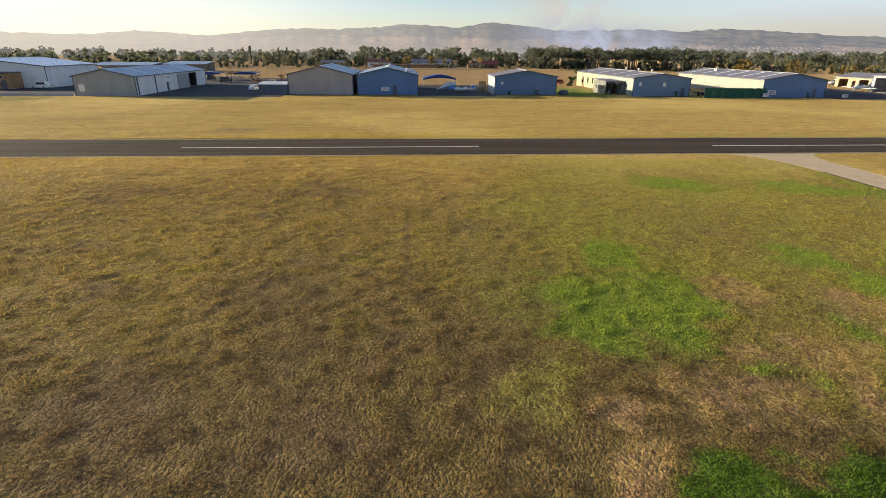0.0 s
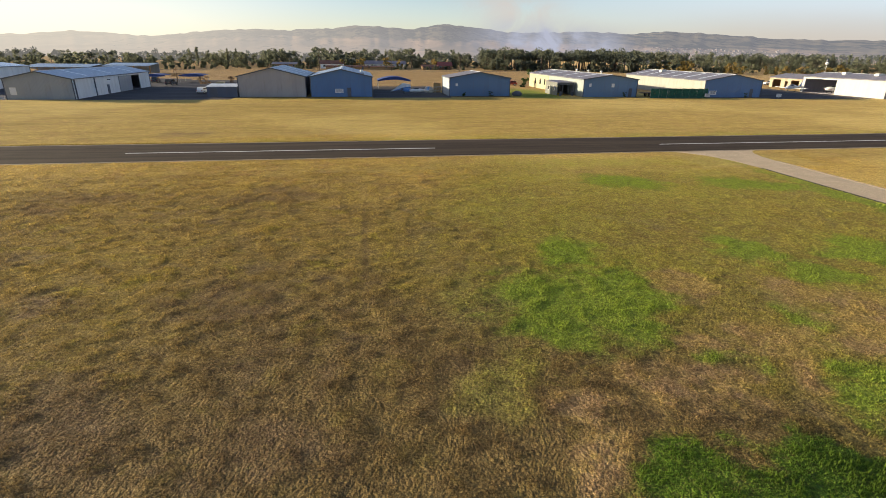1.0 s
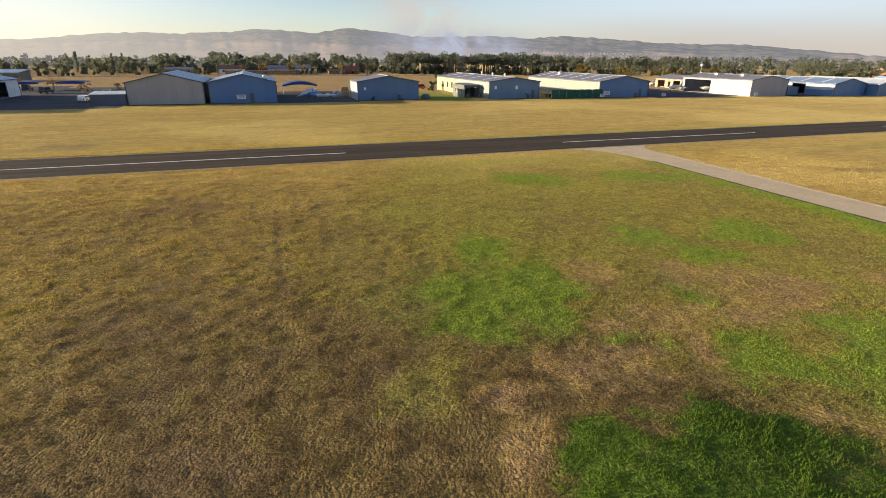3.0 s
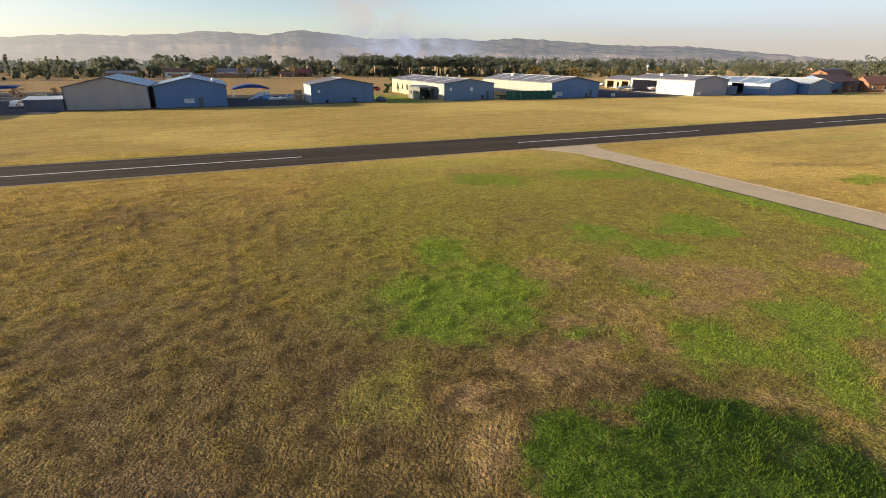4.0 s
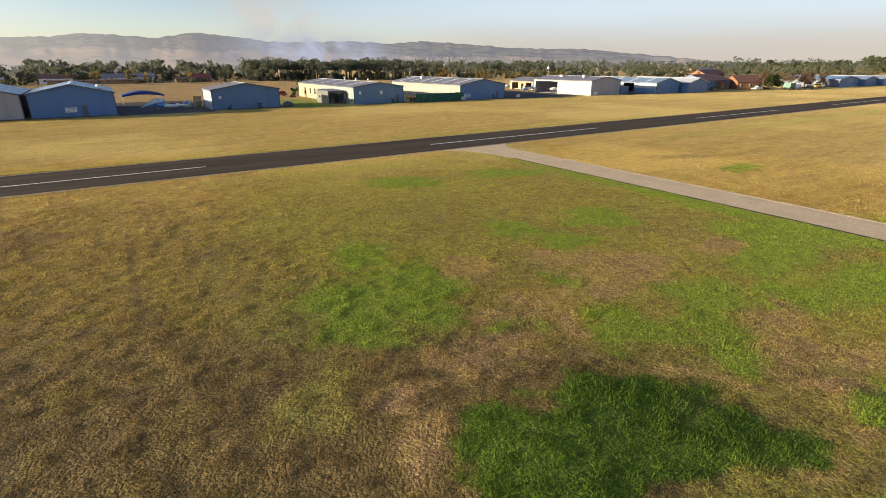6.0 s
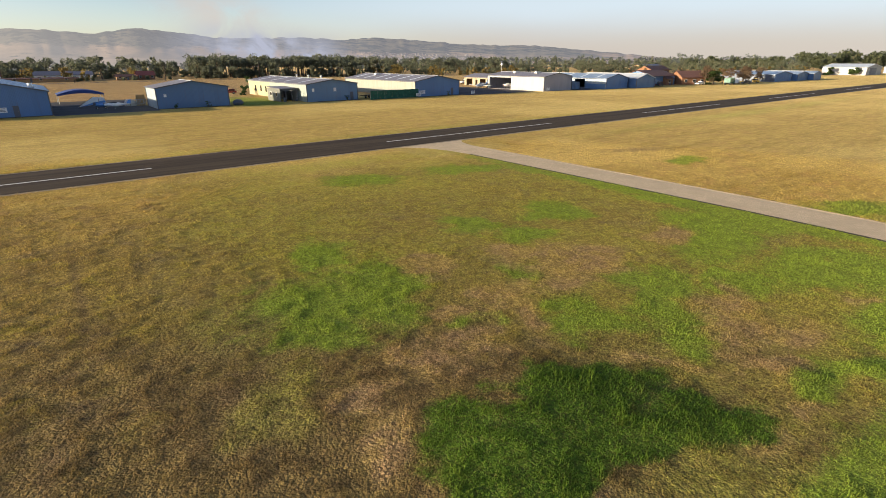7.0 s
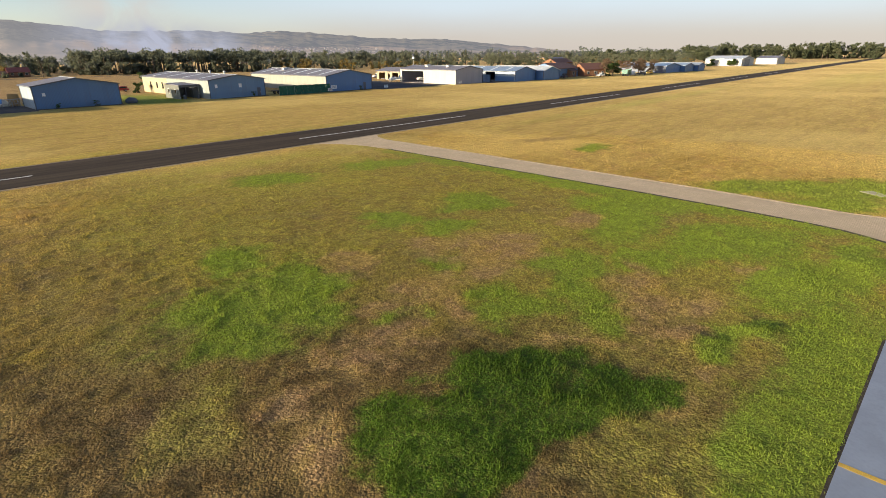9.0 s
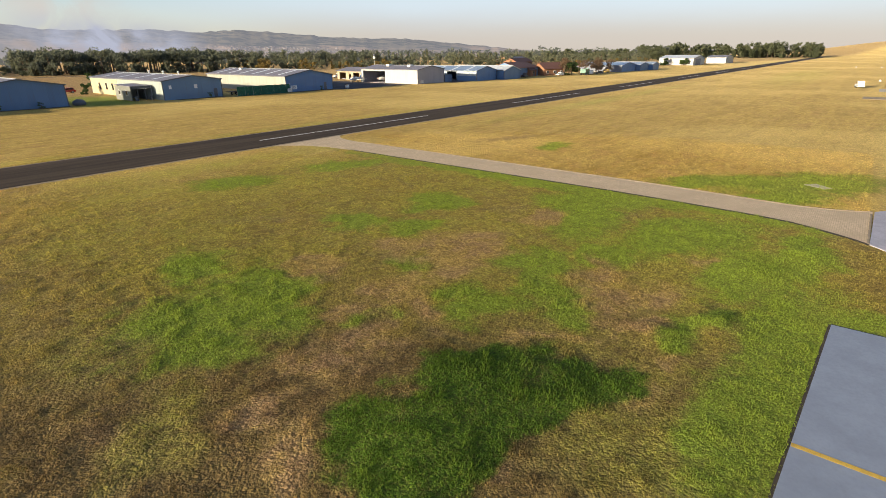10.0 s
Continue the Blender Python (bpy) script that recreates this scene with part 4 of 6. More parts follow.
woods("pine_wood", "dark pine wood behind the dry field", L_PINE,
      scatter(13.5, 29.5, 335, 400, 150, 8.5, 13.0, "pine") + scatter(13.5, 29.5, 330, 345, 60, 4, 7, "round") + scatter(-9, 12, 360, 430, 40, 8, 12, "pine")
      + scatter(30, 45, 430, 520, 50, 8, 12, "pine") + scatter(-50, -10, 420, 520, 50, 6.5, 9, "round"), 400, 0.46)
woods("mixed_wood", "olive green gum trees behind the airfield", L_GUM,
      scatter(-50, -14, 345, 440, 120, 4.5, 8, "round") + scatter(-14, 14, 350, 440, 120, 5, 10, "round") + scatter(30, 72, 380, 600, 250, 5, 10.5, "round")
      + scatter(-16, 16, 380, 460, 30, 8, 12, "poplar") + scatter(30, 66, 420, 600, 50, 8, 12, "poplar") + scatter(-50, 13, 352, 372, 100, 2.5, 4.5, "round") + scatter(30, 60, 372, 392, 60, 2.5, 4.5, "round") + scatter(-30, 13, 322, 334, 50, 1.4, 2.6, "round"), 380, 0.44)
woods("autumn_wood", "yellow and orange autumn trees", L_AUTUMN,
      scatter(28, 47, 325, 375, 22, 4.0, 7.0, "round") + scatter(-2, 10, 335, 345, 8, 4, 7, "round") + scatter(55, 75, 330, 520, 14, 4, 7, "round"), 200, 0.5)
woods("far_wood", "dark trees on the rise past the runway", L_DARK,
      scatter(71, 86.3, 760, 900, 150, 10, 19, "round") + scatter(62, 74, 560, 800, 80, 7, 12, "round"), 260, 1.25)



# ---- small buildings ----
def house(x, y, w, d, eave, ridge, wall_mat, roof_mat, label, turn=0.0, windows=2, name="house", category="house", along="x"):
    """A gabled house, the ridge along its width."""
    h = thing(name, x, y, turn=turn, label=label, category=category)
    part("wall", boxed(-w / 2, w / 2, 0, d, 0, eave), wall_mat, h)
    part("gable", prism([(0.003, eave), (d - 0.003, eave), (d / 2, ridge)], -w / 2 + 0.003, w / 2 - 0.003, "x"), wall_mat, h)
    o = 0.4
    sl = (ridge - eave) / (d / 2)
    for s in (-1, 1):
        c = d / 2
        q = [(c + s * (d / 2 + o), eave - o * sl + 0.02), (c, ridge + 0.02), (c, ridge + 0.14), (c + s * (d / 2 + o), eave - o * sl + 0.14)]
        part("roof", prism(q, -w / 2 - o, w / 2 + o, "x"), roof_mat, h)
    for i in range(windows):
        wx = -w / 2 + w * (i + 0.5) / windows
        win = part("window", boxed(wx - 0.6, wx + 0.6, -0.06, -0.003, 0.95, 2.05), M_TRIM, h)
        part("pane", boxed(wx - 0.52, wx + 0.52, -0.075, -0.063, 1.03, 1.97), M_GLASS, win)
    part("door", boxed(w * 0.02, w * 0.02 + 0.9, -0.05, -0.003, 0.02, 2.05), M_DARKTRIM, h)
    return h


# brick offices in front of the white hangar
off = thing("office_block", -106.0, 140.5, label="flat-roofed tan brick office with dark windows", category="building")
part("wall", boxed(-9.0, 9.5, 0.0, 6.2, 0.0, 3.7), M_TANBRICK, off)
part("roof", boxed(-9.2, 9.7, -0.2, 6.3, 3.703, 3.95, bevel=0.03), M_DARKTRIM, off)
for i in range(5):
    for z in (0.9, 2.4):
        w0 = part("window", boxed(-8.0 + 3.6 * i, -6.4 + 3.6 * i, -0.05, -0.003, z, z + 0.9), M_TRIM, off)
        part("pane", boxed(-7.92 + 3.6 * i, -6.48 + 3.6 * i, -0.065, -0.053, z + 0.08, z + 0.82), M_GLASS, w0)
part("door", boxed(7.4, 8.5, -0.05, -0.003, 0.02, 2.1), M_DARKTRIM, off)

low = part("low_wall", boxed(-118.0, -71.2, 121.6, 121.9, -0.1, 0.55, bevel=0.02), M_SLAB2)
tagged(low, "low whitewashed wall along the apron edge", "wall")

# long sheds with arched openings, far behind the first hangars
def arched_shed(x, y, w, d, bays):
    h = thing("storage_shed", x, y, label="long low shed with blue-grey roof and arched bays", category="shed", group="arched sheds")
    part("roof", prism([(-0.5, 3.1), (d + 0.5, 4.0), (d + 0.5, 4.12), (-0.5, 3.22)], -w / 2, w / 2, "x"), R_BLUE, h)
    part("back_wall", boxed(-w / 2, w / 2, d - 0.2, d, 0, 3.9), W_GREY, h)
    for i in range(bays + 1):
        px = -w / 2 + w * i / bays
        part("pier", boxed(px - 0.25, px + 0.25, 0, 0.4, 0, 3.1), M_TANBRICK, h)
    for i in range(bays):
        a, b = -w / 2 + w * i / bays + 0.25, -w / 2 + w * (i + 1) / bays - 0.25
        c, r = (a + b) / 2, (b - a) / 2
        arch = [(a, 3.1)] + [(c - r * math.cos(t * math.pi / 8), 1.7 + 1.15 * math.sin(t * math.pi / 8)) for t in range(9)] + [(b, 3.1)]
        part("arch", prism(arch, 0.05, 0.3), W_GREY, h)
    return h


arched_shed(-113.5, 228.0, 24.0, 12.0, 4)
arched_shed(-97.5, 252.0, 19.0, 12.0, 3)

# navy shed beside the grey hangar
shed = thing("shed", -29.8, 126.2, label="low navy shed with a pale sloping roof", category="shed")
part("wall", boxed(-3.2, 3.2, 0.0, 5.0, 0.0, 2.25), W_NAVY, shed)
part("roof", prism([(-0.15, 2.26), (5.2, 2.62), (5.2, 2.7), (-0.15, 2.34)], -3.35, 3.3, "x"), R_WHITE, shed)
part("door", boxed(-2.6, -1.0, -0.05, -0.003, 0.02, 2.0), M_DARKTRIM, shed)
crate = part("crate", boxed(-32.6, -30.9, 133.6, 135.0, 0.02, 2.9, bevel=0.03), M_YELLOWWALL)
tagged(crate, "yellow wooden crate standing behind the navy shed", "crate")
board = part("timber_stack", boxed(20.3, 22.1, 140.6, 141.6, 0.02, 2.5, bevel=0.03), worn("raw_timber", (0.42, 0.27, 0.12), 0.8))
tagged(board, "stack of raw timber boards behind a hangar", "timber")

# lean-to store at the side of the hangar with the yellow bay
store = thing("storage_box", 53.0, 130.4, label="grey lean-to store with an open dark front", category="shed")
part("side_wall", boxed(-2.3, -2.15, 0.0, 8.6, 0.0, 3.1), cladding("dull_grey_cladding", (0.16, 0.165, 0.15), axis=1), store)
part("side_wall", boxed(2.15, 2.3, 0.0, 8.6, 0.0, 3.1), W_GREY, store)
part("back_wall", boxed(-2.147, 2.147, 8.45, 8.6, 0.0, 3.1), W_GREY, store)
part("roof", prism([(-0.3, 3.1), (8.9, 3.3), (8.9, 3.4), (-0.3, 3.2)], -2.5, 2.5, "x"), R_GREY, store)
for x in (-0.8, 0.8):
    part("post", boxed(x - 0.06, x + 0.06, 0.05, 0.17, 0, 3.05), M_DARKTRIM, store)
part("lintel", boxed(-2.147, 2.147, 0.0, 0.04, 2.65, 3.08), M_DARKTRIM, store)
for y in (1.6, 5.6):
    wi = part("window", boxed(-2.36, -2.303, y, y + 1.1, 1.1, 2.2), M_TRIM, store)
    part("pane", boxed(-2.38, -2.363, y + 0.1, y + 1.0, 1.2, 2.1), M_GLASS, wi)
for x, y in ((51.4, 129.6), (54.6, 129.5)):
    bm = bmesh.new()
    rod(bm, (x, y, 0.0), (x, y, 1.0), 0.3, 0.32, 14)
    tagged(part("oil_drum", bm, M_DARKTRIM), "dark steel drum beside the lean-to store", "drum", "drums")

# green shade-net fence
fence = thing("fence", 71.4, 121.2, label="dark green shade-net fence on steel posts", category="fence")
for i in range(8):
    part("post", rod(bmesh.new(), (i * 2.2, 0.06, -0.1), (i * 2.2, 0.06, 2.45), 0.05), M_POLE, fence)
for i in range(7):
    bm = bmesh.new()
    for j in range(9):
        t0 = i * 2.2 + 2.2 * j / 9
        box(bm, t0, t0 + 2.2 / 9, -0.02 + 0.05 * math.sin(j * 0.9 + i), 0.0 + 0.05 * math.sin(j * 0.9 + i), 0.05, 2.3 - 0.06 * math.sin(math.pi * j / 8))
    part("net_panel", bm, M_GREENNET, fence)

# open-fronted brick building behind the cream hangar
wk = thing("workshop", 149.0, 153.5, label="tan brick workshop with a wide roof and open bays", category="building")
part("back_wall", boxed(5.7, 6.0, 0.0, 14.0, 0.0, 3.2), M_TANBRICK, wk)
part("side_wall", boxed(-5.7, 5.697, 13.7, 14.0, 0.0, 3.2), M_TANBRICK, wk)
part("side_wall", boxed(-5.7, 5.697, 0.0, 0.3, 0.0, 3.2), M_TANBRICK, wk)
part("front_wall", wall_along(-5.85, 0.0, 14.0, 3.2, 0.3, ((1.2, 4.6, 2.6), (6.0, 7.2, 2.2), (9.0, 12.6, 2.6))), worn("cream_plaster", (0.36, 0.30, 0.21), 0.85), wk)
for s in (-1, 1):
    part("roof", prism([(s * 6.5, 3.1), (0, 4.4), (0, 4.5), (s * 6.5, 3.2)], -0.5, 14.5), R_GREY, wk)


# shade canopies
def arch_canopy(x, y, w, d, side, rise, label):
    h = thing("shade_canopy", x, y, label=label, category="canopy", group="shade canopies")
    n = 12
    top = [(-w / 2 + w * i / n, side + rise * math.sin(math.pi * i / n)) for i in range(n + 1)]
    part("cloth", prism(top + [(u, v - 0.05) for u, v in reversed(top)], -d / 2, d / 2), M_CANVAS, h)
    part("valance", prism(top + [(u, v - 0.35 - 0.5 * (v - side) / max(rise, 0.1)) for u, v in reversed(top)], -d / 2 - 0.05, -d / 2 - 0.003), M_CANVAS, h)
    for sx in (-1, 1):
        for sy in (-1, 1):
            part("pole", rod(bmesh.new(), (sx * (w / 2 - 0.15), sy * (d / 2 - 0.15), -0.05), (sx * (w / 2 - 0.15), sy * (d / 2 - 0.15), side), 0.06), M_POLE, h)
    return h


arch_canopy(11.0, 160.0, 9.6, 7.0, 2.3, 1.0, "arched blue shade cloth on steel poles")
arch_canopy(-63.5, 186.0, 7.4, 6.0, 2.3, 0.35, "flat-arched blue shade cloth over parked cars")
arch_canopy(-52.5, 188.0, 7.6, 6.0, 2.3, 0.35, "flat-arched blue shade cloth beside a bare tree")


# ---- vehicles ----
def paint(name, colour):
    return worn(name, colour, 0.3, vary=0.06, dirt_amount=0.12, spec=0.6)


P_WHITE = paint("white_car_paint", (0.80, 0.80, 0.79))
P_RED = paint("red_car_paint", (0.35, 0.035, 0.03))
P_DARK = paint("dark_car_paint", (0.03, 0.035, 0.045))
P_TEAL = paint("teal_truck_paint", (0.012, 0.13, 0.09))
P_BLUE = paint("blue_aircraft_paint", (0.10, 0.27, 0.62))
P_YELLOW = paint("yellow_machine_paint", (0.60, 0.36, 0.04))
M_TYRE = worn("tyre_rubber", (0.025, 0.025, 0.026), 0.9)
M_RIM = worn("wheel_rim", (0.45, 0.45, 0.46), 0.35, 0.7)
M_LAMP = worn("lamp_glass", (0.75, 0.75, 0.72), 0.2)
M_TAIL = worn("tail_lamp", (0.30, 0.01, 0.01), 0.3)


def wheel(parent, x, y, r, w):
    t = part("wheel", rod(bmesh.new(), (x, y - w / 2, r), (x, y + w / 2, r), r, seg=18), M_TYRE, parent)
    part("rim", rod(bmesh.new(), (x, y - w / 2 - 0.012, r), (x, y + w / 2 + 0.012, r), r * 0.6, seg=14), M_RIM, t)


def vehicle(x, y, turn, colour, label, style="estate", name="car"):
    """A road vehicle, its nose to +x: bonnet, cabin with glass, wheels and lamps."""
    h = thing(name, x, y, 0.02, turn, label, "car" if name == "car" else name, "parked vehicles")
    ln, wd, hb, hc = {"estate": (4.5, 1.75, 0.95, 1.75), "pickup": (5.1, 1.8, 1.0, 1.8), "hatch": (4.0, 1.7, 0.9, 1.48)}[style]
    half = wd / 2
    side = [(-ln / 2, 0.34), (ln / 2 - 0.08, 0.34), (ln / 2, 0.55), (ln / 2 - 0.06, hb - 0.14), (ln / 2 - 1.15, hb), (-ln / 2 + 0.03, hb), (-ln / 2 - 0.02, 0.6)]
    body = prism(side, -half, half)
    bmesh.ops.bevel(body, geom=list(body.edges), offset=0.05, segments=2, affect="EDGES")
    part("body", body, colour, h)
    back = {"estate": -ln / 2 + 0.15, "pickup": -0.55, "hatch": -ln / 2 + 0.25}[style]
    cab = [(back, hb - 0.02), (ln / 2 - 1.2, hb - 0.02), (ln / 2 - 1.95, hc), (back + 0.18, hc)]
    cb = prism(cab, -half + 0.12, half - 0.12)
    bmesh.ops.bevel(cb, geom=list(cb.edges), offset=0.06, segments=2, affect="EDGES")
    cabin = part("cabin", cb, colour, h)
    for s in (-1, 1):
        glass = [(back + 0.2, hb + 0.08), (ln / 2 - 1.42, hb + 0.08), (ln / 2 - 1.95, hc - 0.14), (back + 0.32, hc - 0.14)]
        part("side_window", prism(glass, *sorted((s * (half - 0.115), s * (half - 0.10)))), M_GLASS, cabin)
    screen = [(ln / 2 - 1.22, hb + 0.04), (ln / 2 - 1.19, hb + 0.04), (ln / 2 - 1.87, hc - 0.1), (ln / 2 - 1.93, hc - 0.1)]
    part("windscreen", prism(screen, -half + 0.22, half - 0.22), M_GLASS, cabin)
    if style == "pickup":
        part("load_bed", boxed(-ln / 2 + 0.12, back - 0.06, -half + 0.14, half - 0.14, hb - 0.015, hb + 0.03), M_DARK, h)
    for s in (-1, 1):
        part("headlight", boxed(ln / 2 - 0.08, ln / 2 + 0.012, s * (half - 0.32) - 0.18, s * (half - 0.32) + 0.18, 0.62, 0.78, bevel=0.02), M_LAMP, h)
        part("tail_light", boxed(-ln / 2 - 0.035, -ln / 2 + 0.05, s * (half - 0.16) - 0.1, s * (half - 0.16) + 0.1, 0.62, 0.88, bevel=0.02), M_TAIL, h)
        for wx in (-ln / 2 + 0.85, ln / 2 - 0.85):
            wheel(h, wx, s * (half - 0.08), 0.33, 0.22)
    part("bumper", boxed(ln / 2 - 0.05, ln / 2 + 0.06, -half + 0.1, half - 0.1, 0.36, 0.52, bevel=0.03), M_DARKTRIM, h)
    return h


vehicle(-90.8, 142.4, 170, P_WHITE, "white estate car with a roof box by the brick office")
vehicle(-63.0, 184.0, 95, P_DARK, "dark car under a blue shade canopy")
vehicle(-54.5, 171.5, 80, P_DARK, "dark four-wheel drive parked on the tarmac")
vehicle(-37.0, 138.6, 75, P_WHITE, "white hatchback with red lamps on the tarmac", "hatch")
vehicle(50.6, 172.0, 175, P_RED, "red hatchback on the track behind a hangar", "hatch")
vehicle(151.0, 176.0, 172, P_WHITE, "white pickup outside the brick workshop", "pickup")
vehicle(155.5, 178.5, 160, P_DARK, "dark car outside the brick workshop", "hatch")
vehicle(212.0, 104.5, 175, P_WHITE, "white hatchback by the orange brick house", "hatch")
vehicle(232.0, 99.0, 20, P_WHITE, "white estate car under bare trees")
vehicle(236.0, 97.0, 100, P_DARK, "dark hatchback under bare trees", "hatch")
vehicle(140.6, 121.9, 0, P_DARK, "dark hatchback deep inside the cream hangar", "hatch")
vehicle(248.0, 99.0, 90, P_YELLOW, "yellow van beside a small hangar", "estate")
vehicle(191.0, 109.5, 15, P_DARK, "dark pickup beside a blue hangar", "pickup")

truck = thing("truck", 224.0, 98.5, 0.0, 8, "teal tipper truck parked among bushes", "truck", "parked vehicles")
part("cab", boxed(1.2, 3.0, -1.15, 1.15, 0.6, 2.7, bevel=0.12), P_TEAL, truck)
part("windscreen", boxed(2.99, 3.03, -0.95, 0.95, 1.6, 2.4), M_GLASS, truck)
part("load_bed", boxed(-3.2, 1.1, -1.2, 1.2, 0.95, 2.5, bevel=0.05), P_TEAL, truck)
for x in (-2.3, -1.2, 2.1):
    for y in (-1.0, 1.0):
        wheel(truck, x, y, 0.5, 0.3)


# ---- aircraft ----
def loft(stations, seg=14):
    """A body through rings (x, half width, half height, centre height)."""
    bm = bmesh.new()
    rings = []
    for x, hw, hh, zc in stations:
        rings.append([bm.verts.new((x, hw * math.cos(6.2832 * i / seg), zc + hh * math.sin(6.2832 * i / seg))) for i in range(seg)])
    for a, b in zip(rings, rings[1:]):
        for i in range(seg):
            bm.faces.new((a[i], a[(i + 1) % seg], b[(i + 1) % seg], b[i]))
    bm.faces.new(list(reversed(rings[0])))
    bm.faces.new(rings[-1])
    bmesh.ops.recalc_face_normals(bm, faces=bm.faces)
    for f in bm.faces:
        f.smooth = True
    return bm


def wing_mesh(x0, x1, tip0, tip1, span, z, thick, lift=0.0):
    """A straight wing, both halves, with a rounded leading edge."""
    bm = bmesh.new()
    rows = []
    for y, a, b in ((-span / 2, tip0, tip1), (0.0, x0, x1), (span / 2, tip0, tip1)):
        zz = z + lift * abs(y)
        c = a - b
        rows.append([bm.verts.new(p) for p in ((b, y, zz), (b + c * 0.7, y, zz + thick * 0.5), (a - c * 0.04, y, zz + thick * 0.3), (a, y, zz), (a - c * 0.06, y, zz - thick * 0.3), (b + c * 0.6, y, zz - thick * 0.3))])
    for r, q in zip(rows, rows[1:]):
        for i in range(6):
            bm.faces.new((r[i], q[i], q[(i + 1) % 6], r[(i + 1) % 6]))
    bm.faces.new(rows[0])
    bm.faces.new(list(reversed(rows[-1])))
    bmesh.ops.recalc_face_normals(bm, faces=bm.faces)
    return bm


def aeroplane(x, y, turn, main, accent, label, high=False, span=9.6):
    h = thing("light_aircraft", x, y, 0.02, turn, label, "aircraft", "parked aircraft")
    part("fuselage", loft([(2.7, 0.18, 0.2, 1.15), (2.45, 0.42, 0.4, 1.15), (1.5, 0.56, 0.55, 1.2), (0.3, 0.6, 0.72, 1.32), (-0.9, 0.55, 0.66, 1.3), (-2.0, 0.36, 0.42, 1.25), (-4.3, 0.1, 0.18, 1.3)]), main, h)
    part("cheat_line", loft([(2.2, 0.47, 0.12, 1.1), (1.4, 0.575, 0.12, 1.12), (0.0, 0.605, 0.12, 1.16), (-2.0, 0.375, 0.1, 1.2), (-3.9, 0.15, 0.06, 1.27)]), accent, h, "coloured stripe")
    part("canopy", loft([(1.35, 0.1, 0.06, 1.72), (0.9, 0.44, 0.3, 1.72), (0.1, 0.5, 0.38, 1.75), (-0.8, 0.4, 0.3, 1.7), (-1.4, 0.1, 0.06, 1.62)]), M_GLASS, h)
    part("wing", wing_mesh(1.0, -0.55, 0.8, -0.4, span, 2.06 if high else 0.92, 0.2, 0.0 if high else 0.06), main, h)
    part("tailplane", wing_mesh(-3.4, -4.4, -3.6, -4.35, 3.1, 1.42, 0.09), main, h)
    part("fin", prism([(-3.1, 1.42), (-4.4, 1.42), (-4.65, 2.6), (-4.1, 2.6)], -0.05, 0.05), accent, h)
    part("spinner", loft([(3.05, 0.02, 0.02, 1.15), (2.85, 0.14, 0.14, 1.15), (2.68, 0.18, 0.18, 1.15)]), accent, h)
    part("propeller", boxed(2.82, 2.87, -0.06, 0.06, 0.25, 2.05, bevel=0.015), M_DARKTRIM, h)
    for px, py in ((2.0, 0.0), (-0.1, 1.15), (-0.1, -1.15)):
        part("undercarriage_leg", rod(bmesh.new(), (px, py, 0.2), (px, py * 0.6, 0.95), 0.045), M_POLE, h)
        wheel(h, px, py, 0.2, 0.14)
    return h


aeroplane(130.5, 143.5, 195, P_WHITE, P_BLUE, "blue and white light aircraft on the apron")
aeroplane(138.6, 136.6, 165, P_WHITE, P_RED, "red and white light aircraft in the open hangar")
aeroplane(141.5, 129.0, 190, P_WHITE, P_BLUE, "white light aircraft inside the open hangar", high=True)
aeroplane(143.5, 149.0, 150, P_WHITE, P_RED, "white light aircraft behind the cream hangar", high=True)
vehicle(186.0, 1.9, 8, P_WHITE, "white estate car parked out on the dry grass")
small = aeroplane(15.2, 135.4, 172, P_WHITE, P_BLUE, "small white aircraft with blue trim between two hangars", span=6.0)
small.scale = (0.7, 0.7, 0.7)

# a hang-glider wing that leans on the tarmac, and its trike
hg = thing("microlight_wing", 11.7, 142.0, 0.02, 0, "white and blue microlight wing leaning on the tarmac", "microlight")
part("sail", prism([(-3.6, 0.25), (0.6, 3.0), (3.2, 2.7), (3.6, 1.2), (1.0, 0.9)], -0.05, 0.05), P_WHITE, hg)
part("sail_panel", prism([(-3.0, 0.35), (0.6, 1.5), (3.3, 1.9), (3.55, 1.3), (1.0, 0.98)], -0.1, -0.053), P_BLUE, hg)
part("leading_tube", rod(bmesh.new(), (-3.7, 0.0, 0.2), (0.6, 0.0, 3.02), 0.06), M_POLE, hg)
part("prop", rod(bmesh.new(), (3.2, 0.4, 0.0), (2.6, 0.0, 2.6), 0.05), M_POLE, hg)
hg.scale = (0.76, 0.76, 0.76)
tk = thing("microlight_trike", 12.7, 137.0, 0.02, 0, "dark blue microlight trike with three wheels", "microlight")
part("pod", loft([(1.3, 0.05, 0.05, 0.7), (0.9, 0.35, 0.3, 0.75), (0.0, 0.42, 0.45, 0.85), (-1.0, 0.2, 0.25, 0.9)]), P_BLUE, tk)
part("mast", rod(bmesh.new(), (-0.2, 0, 0.9), (-0.1, 0, 2.6), 0.05), M_POLE, tk)
part("engine", boxed(-1.3, -0.8, -0.3, 0.3, 0.8, 1.4, bevel=0.05), M_DARKTRIM, tk)
for px, py in ((0.9, 0.0), (-0.7, 0.8), (-0.7, -0.8)):
    wheel(tk, px, py, 0.24, 0.16)

